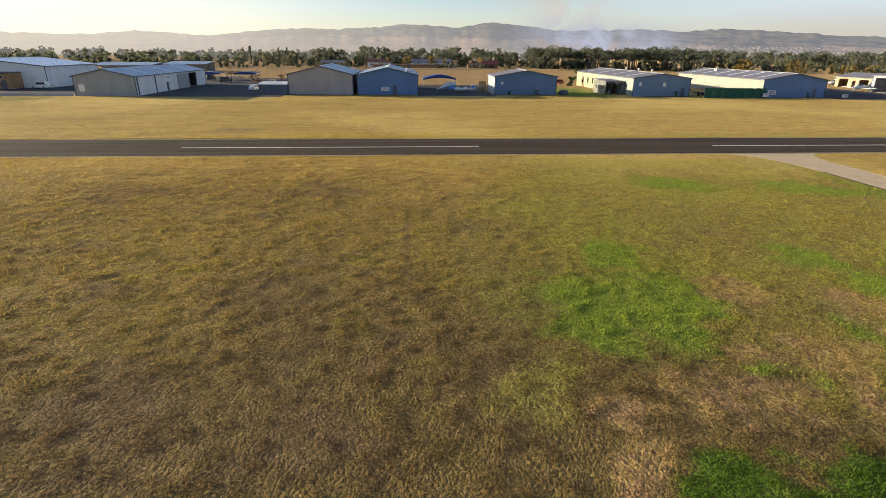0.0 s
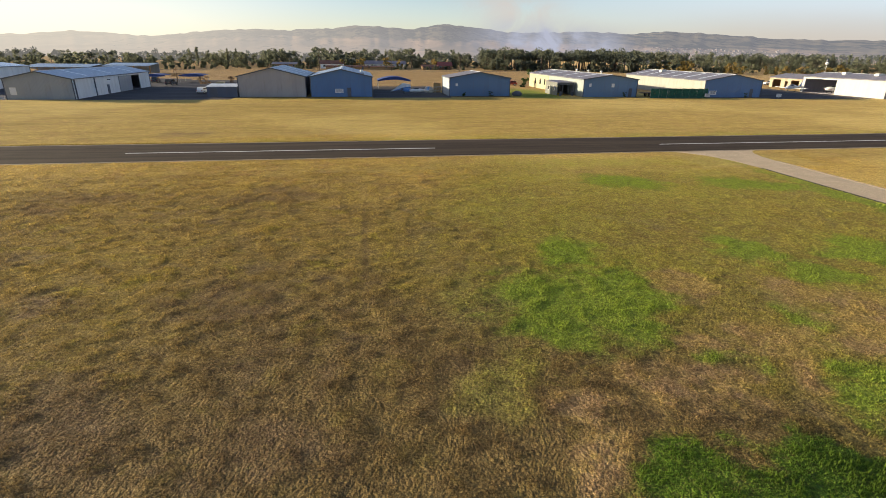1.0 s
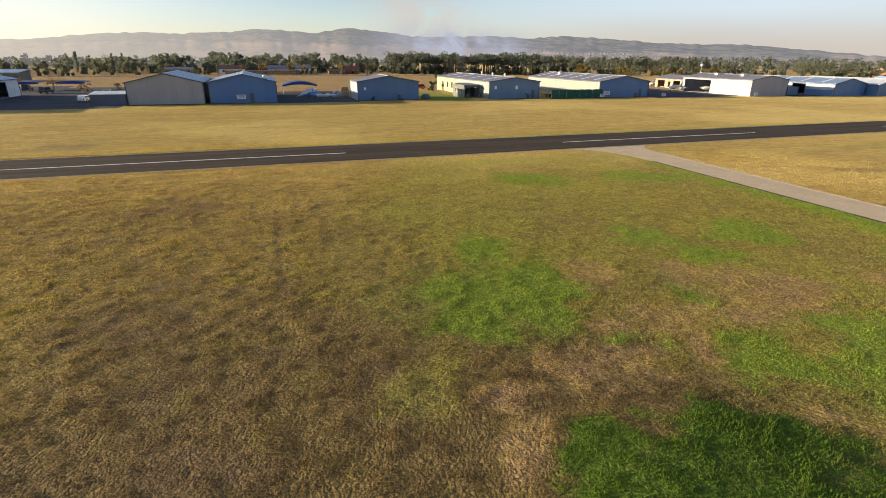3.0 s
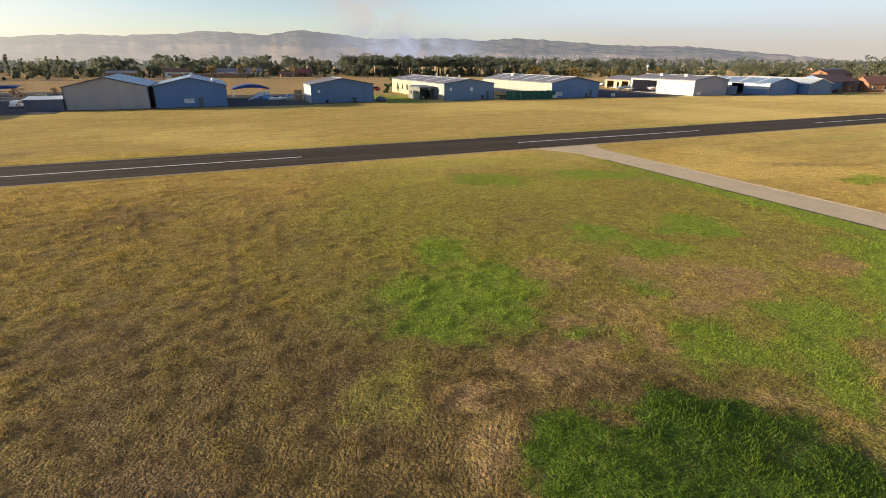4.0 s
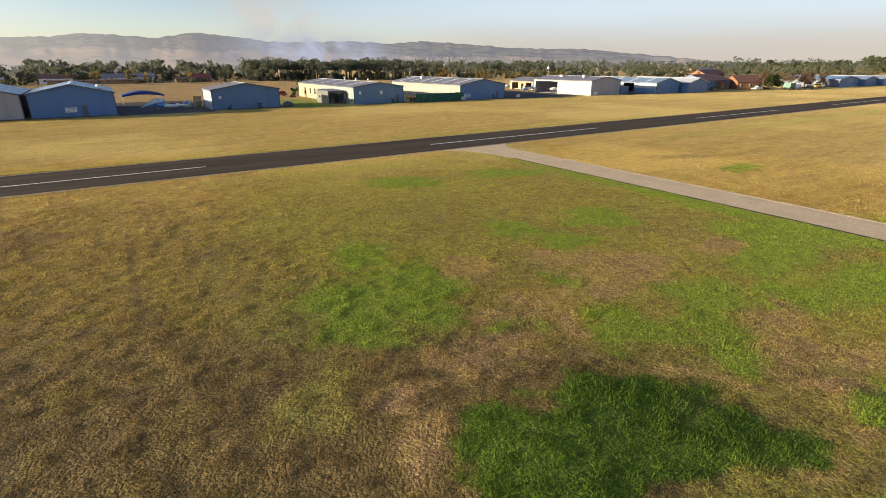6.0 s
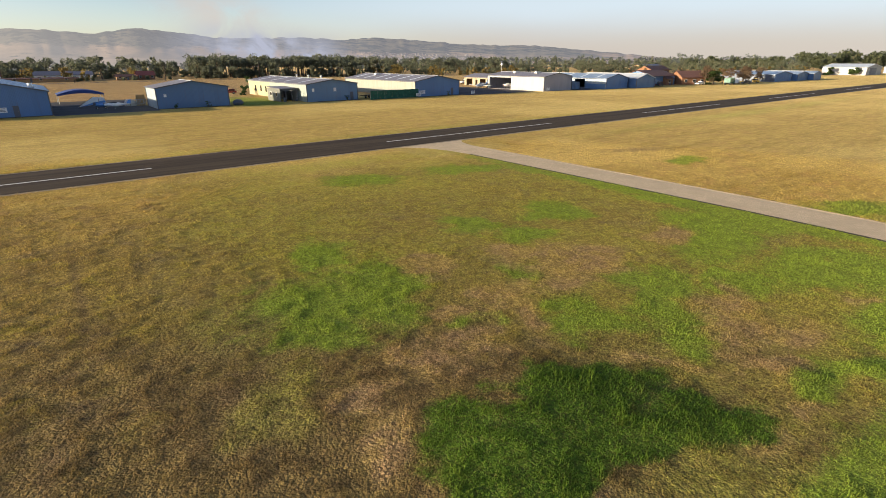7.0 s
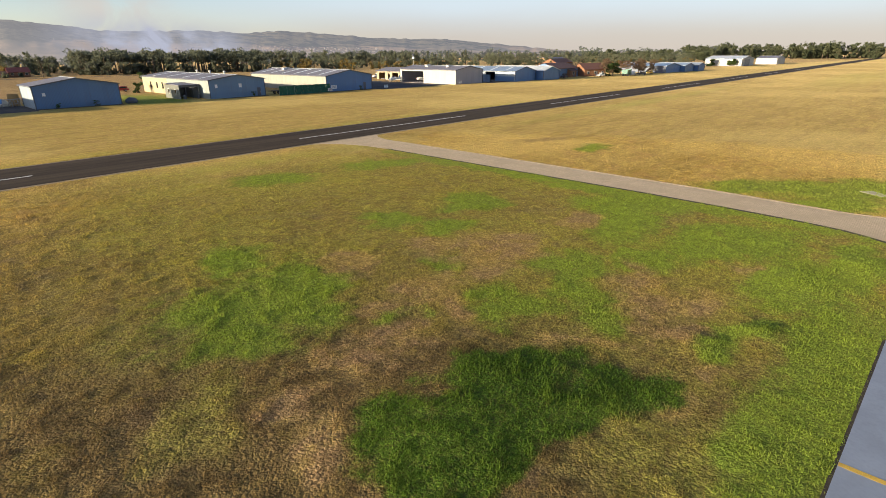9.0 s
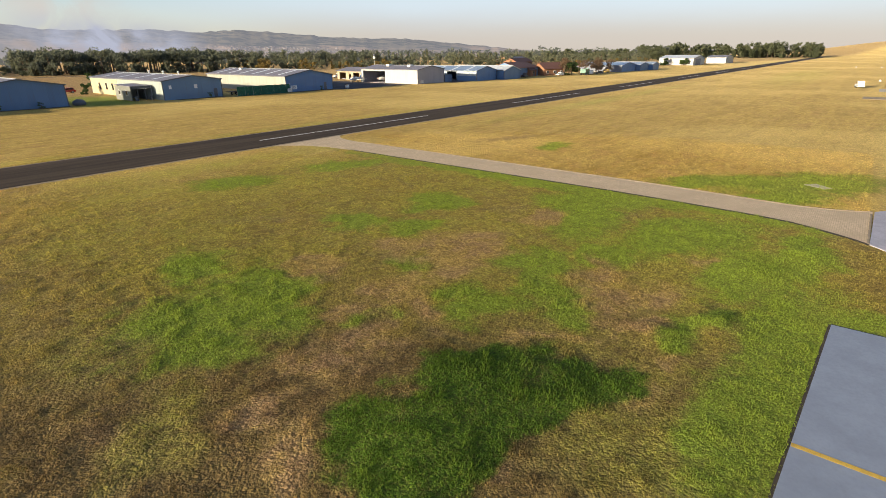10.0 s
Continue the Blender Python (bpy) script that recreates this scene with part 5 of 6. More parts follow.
# tarpaulined heap and steel frames by the pale side of a hangar
tarp = bmesh.new()
ball(tarp, (19.0, 141.0, 0.5), (1.3, 1.0, 1.2), 3)
for v in tarp.verts:
    v.co.z = max(0.02, v.co.z + 0.22 * noise.noise(v.co * 1.4))
    v.co.x += 0.2 * noise.noise(v.co * 1.1 + Vector((3, 0, 0)))
tagged(part("covered_heap", tarp, worn("pale_tarpaulin", (0.55, 0.53, 0.5), 0.7, vary=0.25)), "pale tarpaulin thrown over a heap of gear", "tarpaulin")
for k, (x, y) in enumerate(((19.6, 139.0), (20.7, 138.4), (21.5, 139.8))):
    fr = thing("steel_frame", x, y, 0.02, 15 * k, "welded steel trestle frame on the tarmac", "trestle", "steel frames")
    for s in (-1, 1):
        part("leg", rod(bmesh.new(), (s * 0.9, -0.5, 0), (s * 0.7, 0, 1.5), 0.05), M_POLE, fr)
        part("leg", rod(bmesh.new(), (s * 0.9, 0.5, 0), (s * 0.7, 0, 1.5), 0.05), M_POLE, fr)
    part("top_bar", rod(bmesh.new(), (-0.9, 0, 1.5), (0.9, 0, 1.5), 0.06), M_POLE, fr)
    part("cross_bar", rod(bmesh.new(), (-0.85, -0.35, 0.6), (0.85, 0.35, 0.6), 0.04), M_POLE, fr)
flat = thing("flatbed_trailer", 74.6, 127.0, 0.02, 10, "rusty flatbed trailer between two hangars", "trailer")
part("deck", boxed(-2.6, 2.6, -1.0, 1.0, 0.75, 0.92, bevel=0.02), M_BARK, flat)
part("drawbar", rod(bmesh.new(), (2.6, 0, 0.8), (4.0, 0, 0.45), 0.06), M_DARKTRIM, flat)
for x in (-0.7, 0.5):
    for y in (-0.9, 0.9):
        wheel(flat, x, y, 0.36, 0.22)
for x, y, lab in ((39.6, 128.6, "dark bush of scrap by the blue hangar"),):
    bm = ball(bmesh.new(), (0, 0, 0.5), (1.3, 0.7, 0.7), 3)
    for v in bm.verts:
        v.co.z = max(0.0, v.co.z + 0.25 * noise.noise(v.co * 2.0))
    o = part("scrap_heap", bm, M_DARKTRIM)
    o.location = (x, y, 0)
    tagged(o, "dark heap of scrap beside a blue hangar", "scrap")

# marker boards, posts and masts
for x, y in ((105.6, 119.6), (134.6, 115.6), (86.2, 120.4)):
    mb = thing("notice_board", x, y, label="small white notice board with dark bars", category="sign", group="notice boards")
    part("post", boxed(-0.05, 0.05, 0, 0.08, 0, 0.9), M_POLE, mb)
    bd = part("board", boxed(-0.7, 0.7, -0.05, -0.003, 0.35, 1.15, bevel=0.01), M_SIGN, mb)
    for z in (0.5, 0.75, 0.95):
        part("line", boxed(-0.55, 0.55, -0.062, -0.053, z, z + 0.08), M_INK, bd)
mast = thing("mast", 144.9, 148.0, label="slender roof-high mast with a white ball and vane", category="mast")
part("pole", rod(bmesh.new(), (0, 0, -0.1), (0, 0, 8.4), 0.12, 0.07), M_POLE, mast)
part("beacon", ball(bmesh.new(), (0, 0, 8.1), (0.45, 0.45, 0.5)), P_WHITE, mast, "white round beacon")
part("lantern", boxed(-0.25, 0.25, -0.25, 0.25, 8.6, 9.3, bevel=0.05), M_DARKTRIM, mast)
for x, y, hh in ((58.0, 300.0, 8.0), (-20.0, 310.0, 8.0), (20.0, 305.0, 8.0)):
    up = thing("utility_pole", x, y, float(land_height(np.array(x), np.array(y))), label="wooden utility pole with a crossarm in the dry field", category="utility pole", group="utility poles")
    part("pole", rod(bmesh.new(), (0, 0, -0.3), (0, 0, hh), 0.16, 0.11), M_BARK, up)
    part("crossarm", boxed(-1.1, 1.1, -0.08, 0.08, hh - 0.7, hh - 0.5), M_BARK, up)
    for i in (-1, 0, 1):
        part("insulator", boxed(i * 0.95 - 0.06, i * 0.95 + 0.06, -0.06, 0.06, hh - 0.497, hh - 0.3), M_TRIM, up)
for i, (x, y) in enumerate(((388.0, 8.0), (386.0, -3.4), (226.0, -2.6))):
    mk = thing("marker_cone", x, y, label="small white runway marker in the grass", category="marker", group="field markers")
    part("cone", rod(bmesh.new(), (0, 0, 0.05), (0, 0, 0.5), 0.4, 0.1, 12), P_WHITE, mk)
    part("foot", boxed(-0.45, 0.45, -0.45, 0.45, 0.0, 0.05), P_WHITE, mk)
for x0, x1, y0, y1, mat in ((170, 182, -26, -2.4, M_COVER), (144, 151.3, -26, 0.4, M_SHOULDER)):
    tagged(part("pavement", boxed(x0, x1, y0, y1, -0.3, 0.03), mat), "pale concrete tie-down strip in dry grass", "concrete strip", kind="structure")

# dark strips along the foot of the hangar fronts, in place of shade there
for x0, x1, y1 in ((-27.5, 3.7, 127.0), (22.3, 37.6, 128.0), (58.0, 69.9, 125.1), (87.0, 103.0, 122.8)):
    bed = part("foot_shade_strip", boxed(x0, x1, y1 - 1.3, y1 - 0.05, -0.2, 0.045, bevel=0.02), M_FOOT_SHADE)
    tagged(bed, "dark strip painted as the shade along a hangar foot", "soil bed", kind="structure")

# shipping container between the white and the blue hangar
box_c = thing("shipping_container", 149.7, 117.6, label="dark blue steel container in the shade between hangars", category="container")
part("body", boxed(-2.1, 2.1, -1.2, 1.2, 0.12, 2.45, bevel=0.02), W_DEEPBLUE, box_c)
for cx in (-2.04, 2.04):
    for cy in (-1.16, 1.16):
        part("corner_post", boxed(cx - 0.09, cx + 0.09, cy - 0.09, cy + 0.09, 0.0, 2.52), M_DARKTRIM, box_c)
for cx in (-1.4, -0.7, 0.0, 0.7, 1.4):
    part("rib", boxed(cx - 0.05, cx + 0.05, -1.26, -1.203, 0.2, 2.35), W_NAVY, box_c)
part("roof_sheet", boxed(-2.0, 2.0, -1.1, 1.1, 2.452, 2.49), M_DARKTRIM, box_c)

# vents and box units on roofs
for hh, x, y, z in ((h_e, -1.5, 30.0, 5.35), (h_f, -1.0, 8.0, 5.5), (h_f, -1.0, 18.0, 5.5)):
    part("roof_unit", boxed(x - 1.4, x + 0.6, y - 0.6, y + 0.6, z - 0.2, z + 0.45, bevel=0.04), M_TRIM, hh, "pale box vent on the roof")
# pale roof fitting of unsure use, shaped as a tank
dish = thing("roof_cylinder", 1.4, 131.5, 5.15, 0, "white cylinder on the blue hangar's roof", "water tank")
part("tank", rod(bmesh.new(), (0, 0, 0.05), (0, 0, 0.75), 0.42, 0.4, 16), P_WHITE, dish)
part("stand", boxed(-0.6, 0.6, -0.6, 0.6, -0.6, 0.06), M_POLE, dish)

# houses past the last hangars and among the trees
house(201.5, 114.0, 17.0, 13.0, 3.5, 5.5, W_DEEPBLUE, R_BROWN, "blue hangar with a broad red-brown roof", windows=0, name="hangar", category="hangar")
house(214.0, 108.0, 11.0, 8.0, 2.9, 5.2, M_REDBRICK, R_BROWN, "orange brick house with a brown roof", turn=-25, windows=3)
house(203.5, 112.5, 5.0, 5.0, 2.5, 3.6, M_REDBRICK, R_BROWN, "small brown brick outbuilding by the house", windows=1, name="outbuilding", category="outbuilding")
house(54.5, 330.0, 8.5, 6.0, 2.4, 4.3, M_REDBRICK, R_RED, "red brick house in front of the pine wood", windows=3)
house(44.5, 326.0, 9.0, 5.0, 1.9, 2.8, M_TANBRICK, R_BROWN, "long low brick outhouse by the trees", windows=3, name="outbuilding", category="outbuilding")
house(12.0, 342.0, 12.0, 8.0, 2.8, 4.6, P_WHITE, R_GREY, "white house with a grey roof among trees", windows=3)
house(26.0, 345.0, 11.0, 8.0, 2.8, 4.4, P_WHITE, R_GREY, "white house half hidden by gum trees", windows=2)
house(-14.0, 338.0, 14.0, 8.0, 2.8, 4.6, P_WHITE, R_BROWN, "white house with a brown roof among trees", windows=3)
house(3.0, 322.0, 40.0, 5.0, 1.6, 2.1, M_TANBRICK, R_BROWN, "long brown shed beyond the dry field", windows=4, name="farm_shed", category="shed")
house(-42.0, 338.0, 14.0, 7.0, 2.4, 3.4, M_TANBRICK, R_GREY, "long tan farm building beyond the field", windows=4, name="farm_shed", category="shed")
house(330.0, 190.0, 22.0, 10.0, 3.2, 5.4, M_REDBRICK, R_BROWN, "brown-roofed house among trees past the hangars", windows=4)
house(390.0, 230.0, 30.0, 12.0, 3.5, 5.6, M_TANBRICK, R_GREY, "long tan house with a grey roof past the trees", windows=5)
tagged(part("road", boxed(-200, 110, 300.5, 304.0, -0.6, 0.03), M_APRON), "dark country road across the dry field", "road", kind="structure")


# ---- single trees and bushes near the hangars ----
def tree(x, y, h, r, leaf, label, kind="round", count=900, size=0.22, base=0.25, name="tree", group=""):
    t = thing(name, x, y, float(land_height(np.array(x), np.array(y))), label=label, category="tree" if name == "tree" else "bush", group=group)
    pts, cen = crown_points(h, r, base, kind, count)
    tb = bmesh.new()
    limb_mesh(tb, 0, 0, 0, h, cen, 0.035 * h + 0.03)
    part("trunk", tb, M_BARK, t)
    v, f = leaf_quads(pts, size)
    cr = mesh_of("crown", v.tolist(), f.tolist(), leaf)
    cr.parent = t
    return t


tree(67.5, 204.0, 4.6, 2.5, L_BUSH, "round green bush alone in the dry field", count=1300, base=0.05, name="bush")
tree(52.2, 163.0, 3.0, 1.3, L_BUSH, "dark shrub against the yellow wall", count=600, base=0.05, name="bush")
tree(220.0, 103.0, 5.6, 4.6, L_BUSH, "large green bush beside the teal truck", count=3200, size=0.3, base=0.02, name="bush")
for x, y, h in ((217.0, 105.0, 7.0), (236.0, 104.0, 6.0), (242.0, 101.0, 7.0), (247.0, 103.0, 6.0), (252.0, 104.0, 6.5), (258.0, 101.0, 6.0), (239.0, 108.0, 6.0)):
    tree(x, y, h, h * 0.45, L_TWIG, "bare reddish tree with fine twigs", count=1500, size=0.2, group="bare trees past the hangars")
tree(-58.0, 188.5, 4.6, 2.4, L_TWIG, "bare winter tree between two canopies", count=700, size=0.1)
for x, y in ((-46.0, 176.0), (-40.0, 182.0), (-34.0, 180.0), (-50.0, 186.0)):
    tree(x, y, 2.4, 1.5, L_TWIG, "dry brown shrub behind the tarmac", count=500, size=0.14, base=0.05, name="bush", group="dry shrubs")
for x, y in ((397.5, 103.5), (397.0, 116.0)):
    tree(x, y, 4.5, 2.8, L_BUSH, "clipped green tree against the white hangar", count=3600, size=0.34, base=0.05, group="trees by the white hangar")
for x, y in ((77.0, 121.6), (98.0, 122.0), (32.5, 127.2), (25.8, 127.3), (66.2, 124.5)):
    tree(x, y, 1.3, 0.6, L_BUSH, "small pale shrub at the foot of a hangar wall", count=260, size=0.09, base=0.05, name="bush", group="shrubs along the hangars")

L_HAZE = bpy.data.materials.new("leaves_painted_haze")
L_HAZE.use_nodes = True
hn = Nodes(L_HAZE.node_tree)
L_HAZE.node_tree.nodes.remove(L_HAZE.node_tree.nodes["Principled BSDF"])
hr = hn.add("ShaderNodeNewGeometry").outputs["Random Per Island"]
hd = hn.add("ShaderNodeBsdfDiffuse", Color=hn.mix(hr, (0.03, 0.04, 0.022), (0.10, 0.11, 0.05))).outputs[0]
# far leaves glow a little with the haze colour
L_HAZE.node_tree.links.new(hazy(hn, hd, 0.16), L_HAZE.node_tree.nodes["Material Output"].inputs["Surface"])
woods("distant_wood", "hazy distant woods before the hills", L_HAZE,
      scatter(-52, 16, 500, 950, 420, 7, 11, "round") + scatter(26, 74, 620, 1100, 420, 9, 16, "round"), 130, 1.0)


# ---- grass blades near the camera ----
def grass(r0, r1, cell, per_tuft, height, width, reach, seed):
    """Round tufts of blades on a shaken grid, between two distances from the stand-point."""
    g = np.random.default_rng(seed)
    ax = np.arange(-r1, r1, cell)
    x, y = (v.ravel() for v in np.meshgrid(ax, ax[ax > -4.0]))
    x, y = x + g.uniform(-0.42, 0.42, len(x)) * cell, y + g.uniform(-0.42, 0.42, len(y)) * cell
    r, a = np.hypot(x, y), np.degrees(np.arctan2(x, y))
    soft = g.uniform(0.96, 1.04, len(x))
    kept = (r * soft > r0) & (r * soft < r1) & (a > -50) & (a < 97) & (g.random(len(x)) < 0.86)
    x, y = x[kept], y[kept]
    tall = g.uniform(0.5, 1.3, len(x)) * (0.34 + 0.6 * lattice(x, y, cell * 2.4, 4 + seed) ** 1.4 + 1.0 * lattice(x, y, 0.5, 40) ** 2)
    x, y, tall = np.repeat(x, per_tuft), np.repeat(y, per_tuft), np.repeat(tall, per_tuft)
    k = len(x)
    la = g.uniform(0, 6.283, k)
    out = reach * g.uniform(0.15, 1.0, k)
    x, y = x + np.cos(la) * out * 0.5, y + np.sin(la) * out * 0.5
    edge = -0.1 - 0.044 * (x - 2.0) + 0.05 * g.random(k)
    keep = ~((y < edge) & (x < 23.3)) & ~((x > path_near(y) - 0.04) & (x < path_far(y) + 0.16) & (y > -2.4)) & ~((y < -2.1) & (x > 34.1))
    keep &= ~((y > 43.5) & (x > 33) & (x < 46) & (y < 56)) & ~((y > RUN_Y - RUN_W / 2 - 0.3) & (y < RUN_Y + RUN_W / 2 + 0.3)) & (y < 121)
    x, y, tall, la, out = x[keep], y[keep], tall[keep], la[keep], out[keep]
    k = len(x)
    grown = cover_masks(x, y)
    lush = np.maximum(grown["lush"], 0.3 * grown["green"])
    calm = 1.0 - 0.25 * np.clip(smooth(20.0, 34.0, np.hypot(x, y)) * smooth(4.0, 22.0, x), 0, 1)
    calm = np.where(x > 41.0, 0.9, calm)
    h = calm * height * tall * (1 + 1.0 * lush) * g.uniform(0.6, 1.25, k)
    w = width * g.uniform(0.6, 1.4, k) * (1 + 0.3 * lush)
    ang = la + g.normal(1.57, 0.35, k)
    base = np.stack([x, y, relief(x, y) - 0.012], 1)
    side = np.stack([np.cos(ang) * w, np.sin(ang) * w, np.zeros(k)], 1)
    tip = base + np.stack([np.cos(la) * out, np.sin(la) * out, h], 1)
    return np.stack([base - side, base + side, tip], 1).reshape(-1, 3)


rings = ((8.0, 13.0, 0.062, 6, 0.042, 0.0070, 0.034), (13.0, 18.0, 0.068, 6, 0.050, 0.0082, 0.036), (18.0, 25.0, 0.080, 5, 0.062, 0.0105, 0.040),
         (25.0, 34.0, 0.096, 4, 0.075, 0.014, 0.048), (34.0, 46.0, 0.125, 4, 0.090, 0.019, 0.058), (46.0, 68.0, 0.175, 3, 0.10, 0.026, 0.08))


def verge(p, q, width, per_metre, height, seed):
    """A strip of longer grass along an edge, thick enough to throw a shadow."""
    g = np.random.default_rng(seed)
    p, q = np.array(p), np.array(q)
    span = np.linalg.norm(q - p)
    k = int(span * per_metre)
    f = g.random(k)
    ahead = (q - p) / span
    aside = np.array([-ahead[1], ahead[0]])
    at = p + f[:, None] * (q - p) + aside * g.normal(0, width, k)[:, None]
    clump = 0.45 + 1.1 * lattice(f * span, np.full(k, seed * 3.7), 0.8, seed)
    la = g.uniform(0, 6.283, k)
    h, w = height * clump * g.uniform(0.5, 1.2, k), g.uniform(0.015, 0.04, k)
    base = np.stack([at[:, 0], at[:, 1], relief(at[:, 0], at[:, 1]) - 0.01], 1)
    side = np.stack([np.cos(la) * w, np.sin(la) * w, np.zeros(k)], 1)
    lean = np.stack([g.normal(0, 0.04, k), g.normal(0, 0.04, k), h], 1)
    return np.stack([base - side, base + side, base + lean], 1).reshape(-1, 3)


blades = [grass(*ring, i + 1) for i, ring in enumerate(rings)]
blades.append(verge((-75.0, RUN_Y + RUN_W / 2 + 0.75), (170.0, RUN_Y + RUN_W / 2 + 0.75), 0.10, 120, 0.13, 33))
blades = np.concatenate(blades)
gm = bpy.data.meshes.new("grass")
k = len(blades) // 3
gm.vertices.add(3 * k)
gm.vertices.foreach_set("co", blades.astype(np.float32).ravel())
gm.loops.add(3 * k)
gm.loops.foreach_set("vertex_index", np.arange(3 * k, dtype=np.int32))
gm.polygons.add(k)
gm.polygons.foreach_set("loop_start", np.arange(0, 3 * k, 3, dtype=np.int32))
gm.update(calc_edges=True)
put_masks(gm, (blades[0::3, 0] + blades[1::3, 0]) / 2, (blades[0::3, 1] + blades[1::3, 1]) / 2, 3)
gm.materials.append(M_BLADE)
tagged(new("grass", gm), "short dry and green grass blades", "grass", kind="stuff")


# ---- kerb stones along the paved path ----
kerb_bm = boxed(-0.06, 0.06, 0.01, 0.97, -0.2, 0.034, bevel=0.01)
kerb_me = bpy.data.meshes.new("kerb_stone")
kerb_bm.to_mesh(kerb_me)
kerb_bm.free()
kerb_me.materials.append(M_KERB)
kerb_line = [(42.2, 46.0)] + PATH_FAR
for (x0, y0), (x1, y1) in zip(kerb_line, kerb_line[1:]):
    run = math.hypot(x1 - x0, y1 - y0)
    count = max(1, round(run))
    for i in range(count):
        f = (i + 1) / count
        k = new("kerb_stone", kerb_me)
        k.parent = pavement
        k.matrix_local = pose(x0 + (x1 - x0) * f + 0.07, y0 + (y1 - y0) * f, 0, 0, 0, math.degrees(math.atan2(x1 - x0, y0 - y1)))
        k.scale = (1, run / count, 1)
soil_bm = boxed(-0.13, 0.13, 0.0, 1.0, -0.2, 0.014)
soil_me = bpy.data.meshes.new("edging_block")
soil_bm.to_mesh(soil_me)
soil_bm.free()
soil_me.materials.append(M_EDGING_SHADE)
edge_line = [(38.0, 43.0)] + PATH_NEAR
for (x0, y0), (x1, y1) in zip(edge_line, edge_line[1:]):
    run = math.hypot(x1 - x0, y1 - y0)
    count = max(1, round(run))
    for i in range(count):
        f = (i + 1) / count
        k = new("edging_block", soil_me)
        k.parent = pavement
        k.matrix_local = pose(x0 + (x1 - x0) * f, y0 + (y1 - y0) * f, 0, 0, 0, math.degrees(math.atan2(x1 - x0, y0 - y1)))
        k.scale = (1, run / count, 1)
for i in range(7):
    k = new("kerb_stone", kerb_me)
    k.parent = pavement
    k.matrix_local = pose(36.2 + i, -2.05 - 0.012 * i, 0.006, 0, 0, 91)

# drain grate in the concrete apron
grate = thing("drain_grate", 38.9, -3.25, 0.036, 0, "steel drain grate set in pale concrete", "drain")
part("frame", prism([(-3.2, -0.36), (3.2, -0.36), (3.2, 0.36), (-3.2, 0.36)], 0.0, 0.012, "z"), M_SIGN, grate)
for i in range(32):
    part("bar", boxed(-3.1 + 0.195 * i, -3.0 + 0.195 * i, -0.3, 0.3, 0.013, 0.03), M_DARKTRIM, grate)

# ---- the town on the far slopes ----
town = bmesh.new()
for i in range(566):
    a = radians(rng.normal(32, 4.6) if i < 560 else rng.uniform(-25, 60))
    f = rng.uniform(0.38, 0.56) if i < 560 else rng.uniform(0.3, 0.85)
    d = 1900 + 2400 * f
    x, y = d * math.sin(a), d * math.cos(a)
    ia, ir = (math.degrees(a) + 85) / 195 * (na - 1), f * (nr - 1)
    if not 0 < ia < na - 2:
        continue
    z = float(HZ[int(ia), int(ir)] * (1 - ir % 1) + HZ[int(ia), int(ir) + 1] * (ir % 1))
    w, h = rng.uniform(2.5, 6), rng.uniform(1.5, 3.2)
    box(town, x - w, x + w, y - 4, y + 4, z - 3, z + h)
m_town = bpy.data.materials.new("far_house_walls_painted_haze")
m_town.use_nodes = True
tnn = Nodes(m_town.node_tree)
m_town.node_tree.nodes.remove(m_town.node_tree.nodes["Principled BSDF"])
rnd_t = tnn.add("ShaderNodeNewGeometry").outputs["Random Per Island"]
wall_t = tnn.add("ShaderNodeBsdfDiffuse", Color=tnn.mix(rnd_t, (0.12, 0.08, 0.07), (0.42, 0.38, 0.35))).outputs[0]
# house walls veiled by the same emitted haze
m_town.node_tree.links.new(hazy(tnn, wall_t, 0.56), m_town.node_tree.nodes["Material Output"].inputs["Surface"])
tn = part("far_town", town, m_town)
tagged(tn, "pale specks of houses on the far slopes", "town", kind="stuff")


# ---- smoke that drifts up from the foot of the hills, a flat glowing sheet ----
def smoke_material():
    m = bpy.data.materials.new("smoke_sheet_glow")
    m.use_nodes = True
    n = Nodes(m.node_tree)
    m.node_tree.nodes.remove(m.node_tree.nodes["Principled BSDF"])
    uv = n.add("ShaderNodeTexCoord").outputs["Object"]
    sep = n.add("ShaderNodeSeparateXYZ", Vector=uv).outputs
    drift = n.add("ShaderNodeMapping", Vector=uv, Rotation=(0, radians(20), 0), Scale=(1.0, 1.0, 1.3)).outputs[0]
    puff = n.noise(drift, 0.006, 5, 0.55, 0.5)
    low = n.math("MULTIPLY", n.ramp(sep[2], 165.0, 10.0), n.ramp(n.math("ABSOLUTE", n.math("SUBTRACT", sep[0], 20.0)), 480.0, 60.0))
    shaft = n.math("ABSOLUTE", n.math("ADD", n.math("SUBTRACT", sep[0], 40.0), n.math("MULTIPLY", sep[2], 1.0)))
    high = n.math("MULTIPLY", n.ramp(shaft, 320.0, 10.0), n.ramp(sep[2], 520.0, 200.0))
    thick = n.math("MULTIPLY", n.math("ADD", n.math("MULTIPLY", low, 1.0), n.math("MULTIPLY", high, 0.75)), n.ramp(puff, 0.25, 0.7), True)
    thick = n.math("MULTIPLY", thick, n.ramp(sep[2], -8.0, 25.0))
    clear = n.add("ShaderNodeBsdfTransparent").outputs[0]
    # the smoke's brightness is put in as emission
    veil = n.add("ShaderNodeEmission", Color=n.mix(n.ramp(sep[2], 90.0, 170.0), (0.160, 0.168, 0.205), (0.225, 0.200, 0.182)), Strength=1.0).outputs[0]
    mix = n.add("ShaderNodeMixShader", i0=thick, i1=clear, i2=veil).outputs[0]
    m.node_tree.links.new(mix, m.node_tree.nodes["Material Output"].inputs["Surface"])
    return m


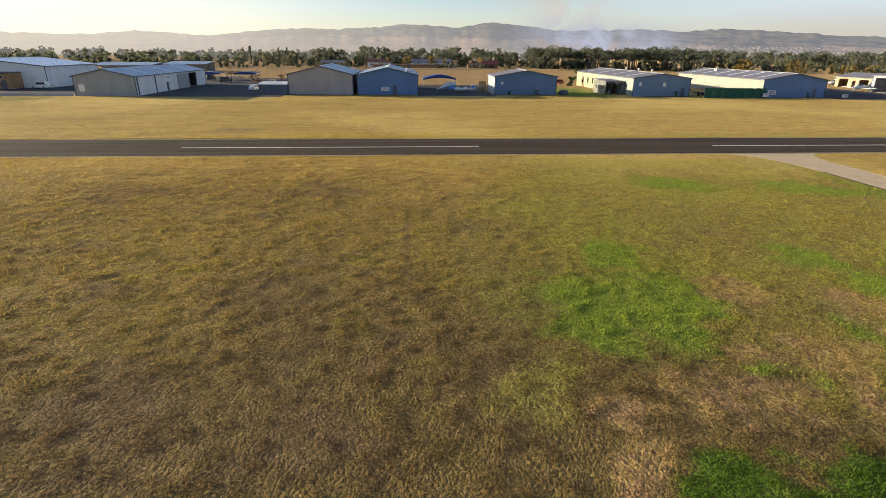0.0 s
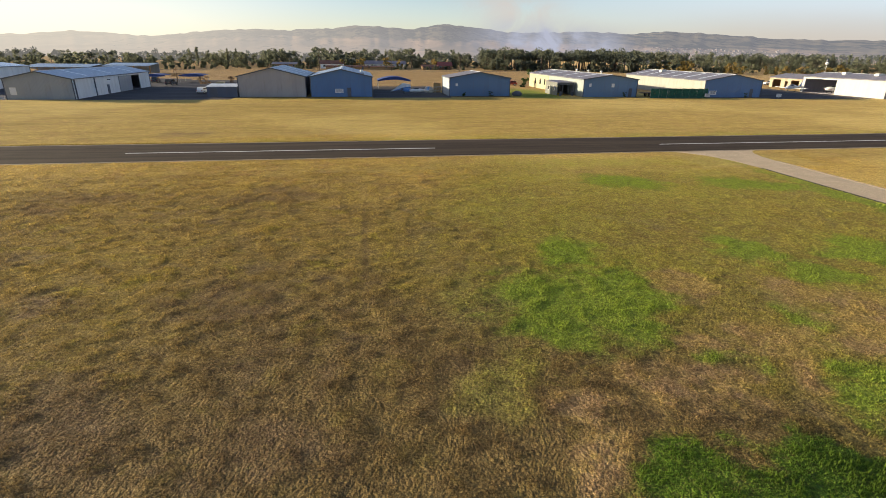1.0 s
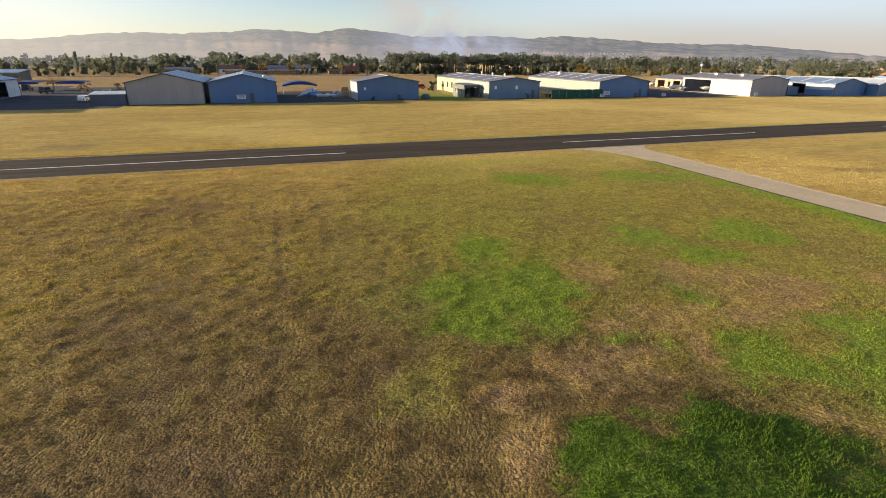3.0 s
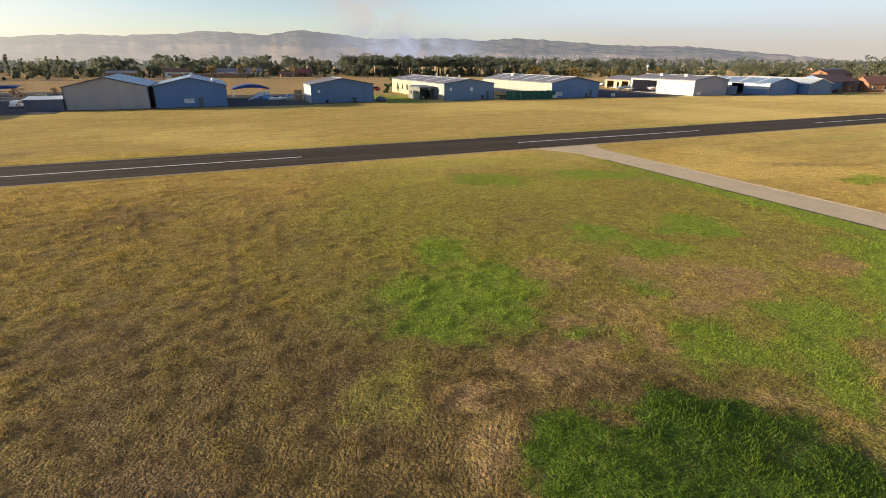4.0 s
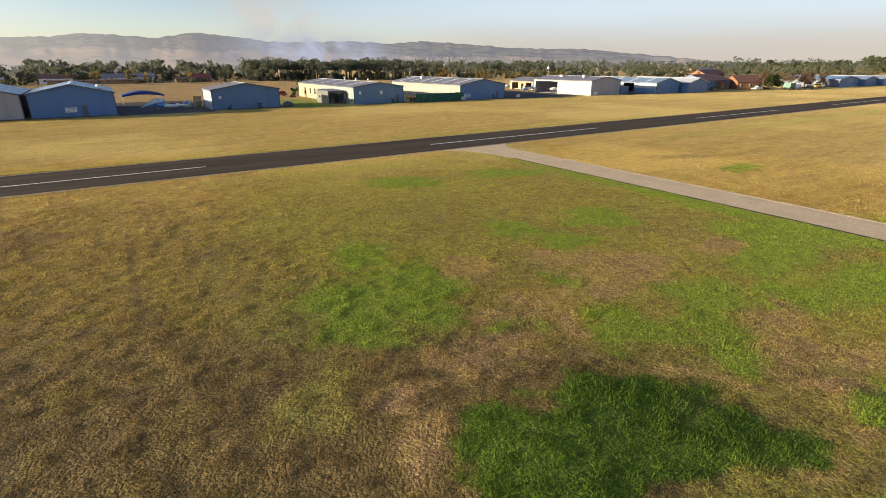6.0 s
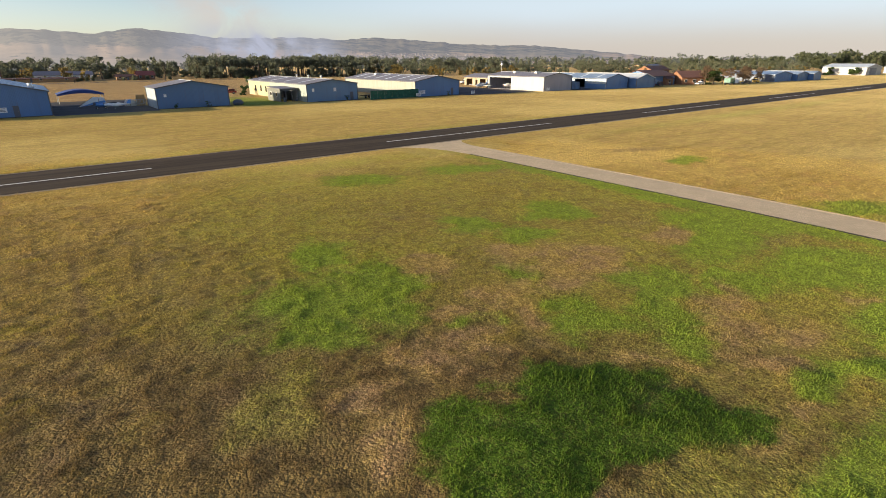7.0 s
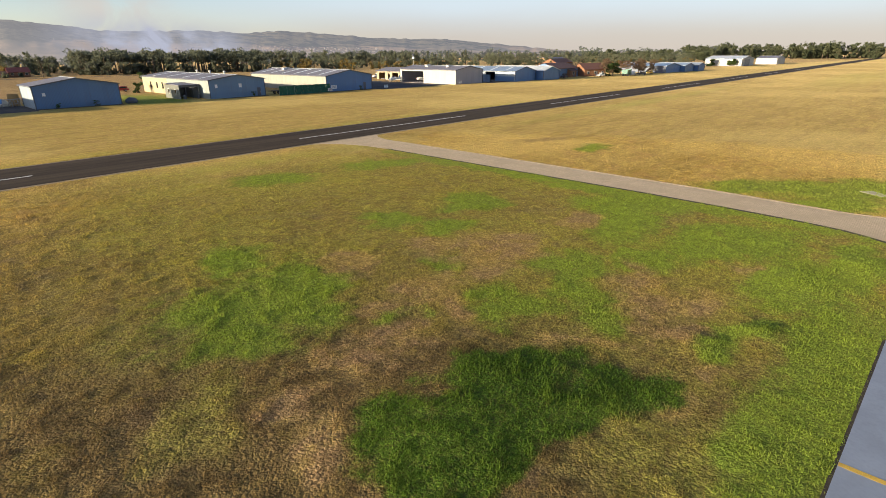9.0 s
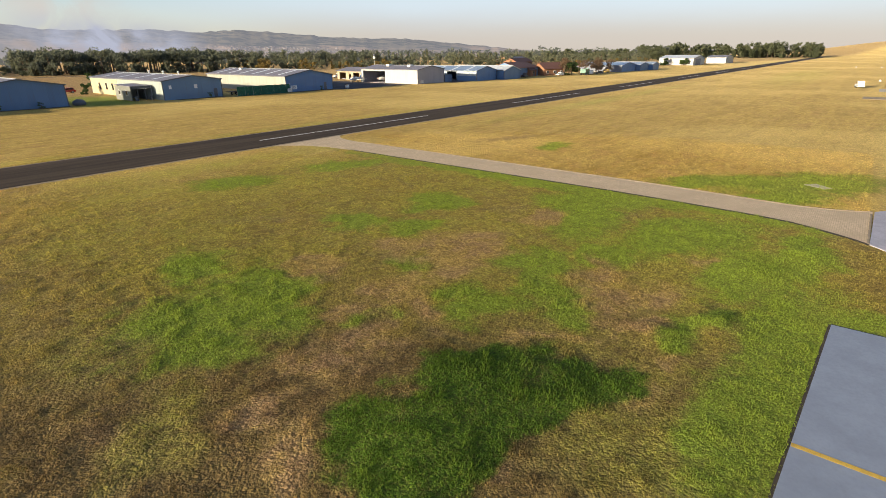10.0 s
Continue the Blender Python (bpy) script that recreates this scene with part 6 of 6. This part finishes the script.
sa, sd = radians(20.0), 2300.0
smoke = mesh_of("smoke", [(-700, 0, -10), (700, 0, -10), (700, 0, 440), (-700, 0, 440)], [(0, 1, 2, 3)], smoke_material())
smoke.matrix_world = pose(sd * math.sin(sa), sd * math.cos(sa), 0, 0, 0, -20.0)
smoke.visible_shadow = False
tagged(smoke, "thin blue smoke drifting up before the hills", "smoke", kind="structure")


def smog_sky_material():
    m = bpy.data.materials.new("smog_and_sky_glow")
    m.use_nodes = True
    n = Nodes(m.node_tree)
    m.node_tree.nodes.remove(m.node_tree.nodes["Principled BSDF"])
    pos = n.add("ShaderNodeNewGeometry").outputs["Position"]
    sep = n.add("ShaderNodeSeparateXYZ", Vector=pos).outputs
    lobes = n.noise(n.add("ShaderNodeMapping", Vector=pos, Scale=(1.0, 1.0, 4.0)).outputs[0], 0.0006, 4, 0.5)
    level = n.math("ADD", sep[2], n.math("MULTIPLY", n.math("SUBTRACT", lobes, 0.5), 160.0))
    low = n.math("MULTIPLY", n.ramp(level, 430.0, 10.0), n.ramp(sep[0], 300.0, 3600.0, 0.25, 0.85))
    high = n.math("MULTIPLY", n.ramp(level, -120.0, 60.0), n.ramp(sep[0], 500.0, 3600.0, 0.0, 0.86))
    # glare of the sun's side, painted as a pale glow
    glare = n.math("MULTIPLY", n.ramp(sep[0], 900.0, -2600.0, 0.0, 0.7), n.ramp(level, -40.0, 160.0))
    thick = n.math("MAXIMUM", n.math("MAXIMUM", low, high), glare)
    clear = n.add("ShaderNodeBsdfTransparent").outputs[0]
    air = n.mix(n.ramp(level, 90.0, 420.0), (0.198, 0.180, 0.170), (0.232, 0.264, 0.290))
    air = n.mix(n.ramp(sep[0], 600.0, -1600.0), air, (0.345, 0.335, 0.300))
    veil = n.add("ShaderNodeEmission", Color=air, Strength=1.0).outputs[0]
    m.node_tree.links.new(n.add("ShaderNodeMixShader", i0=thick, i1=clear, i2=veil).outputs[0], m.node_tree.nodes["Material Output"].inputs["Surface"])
    return m


# shell round the horizon that emits smog, pale blue sky and glare
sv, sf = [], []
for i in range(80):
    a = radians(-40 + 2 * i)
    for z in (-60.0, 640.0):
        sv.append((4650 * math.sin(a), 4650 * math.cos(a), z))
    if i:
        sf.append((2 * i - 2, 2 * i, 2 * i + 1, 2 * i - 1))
smog = mesh_of("backdrop", sv, sf, smog_sky_material())
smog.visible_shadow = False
tagged(smog, "glowing shell painted with smog, pale sky and sun glare", "haze", kind="structure")
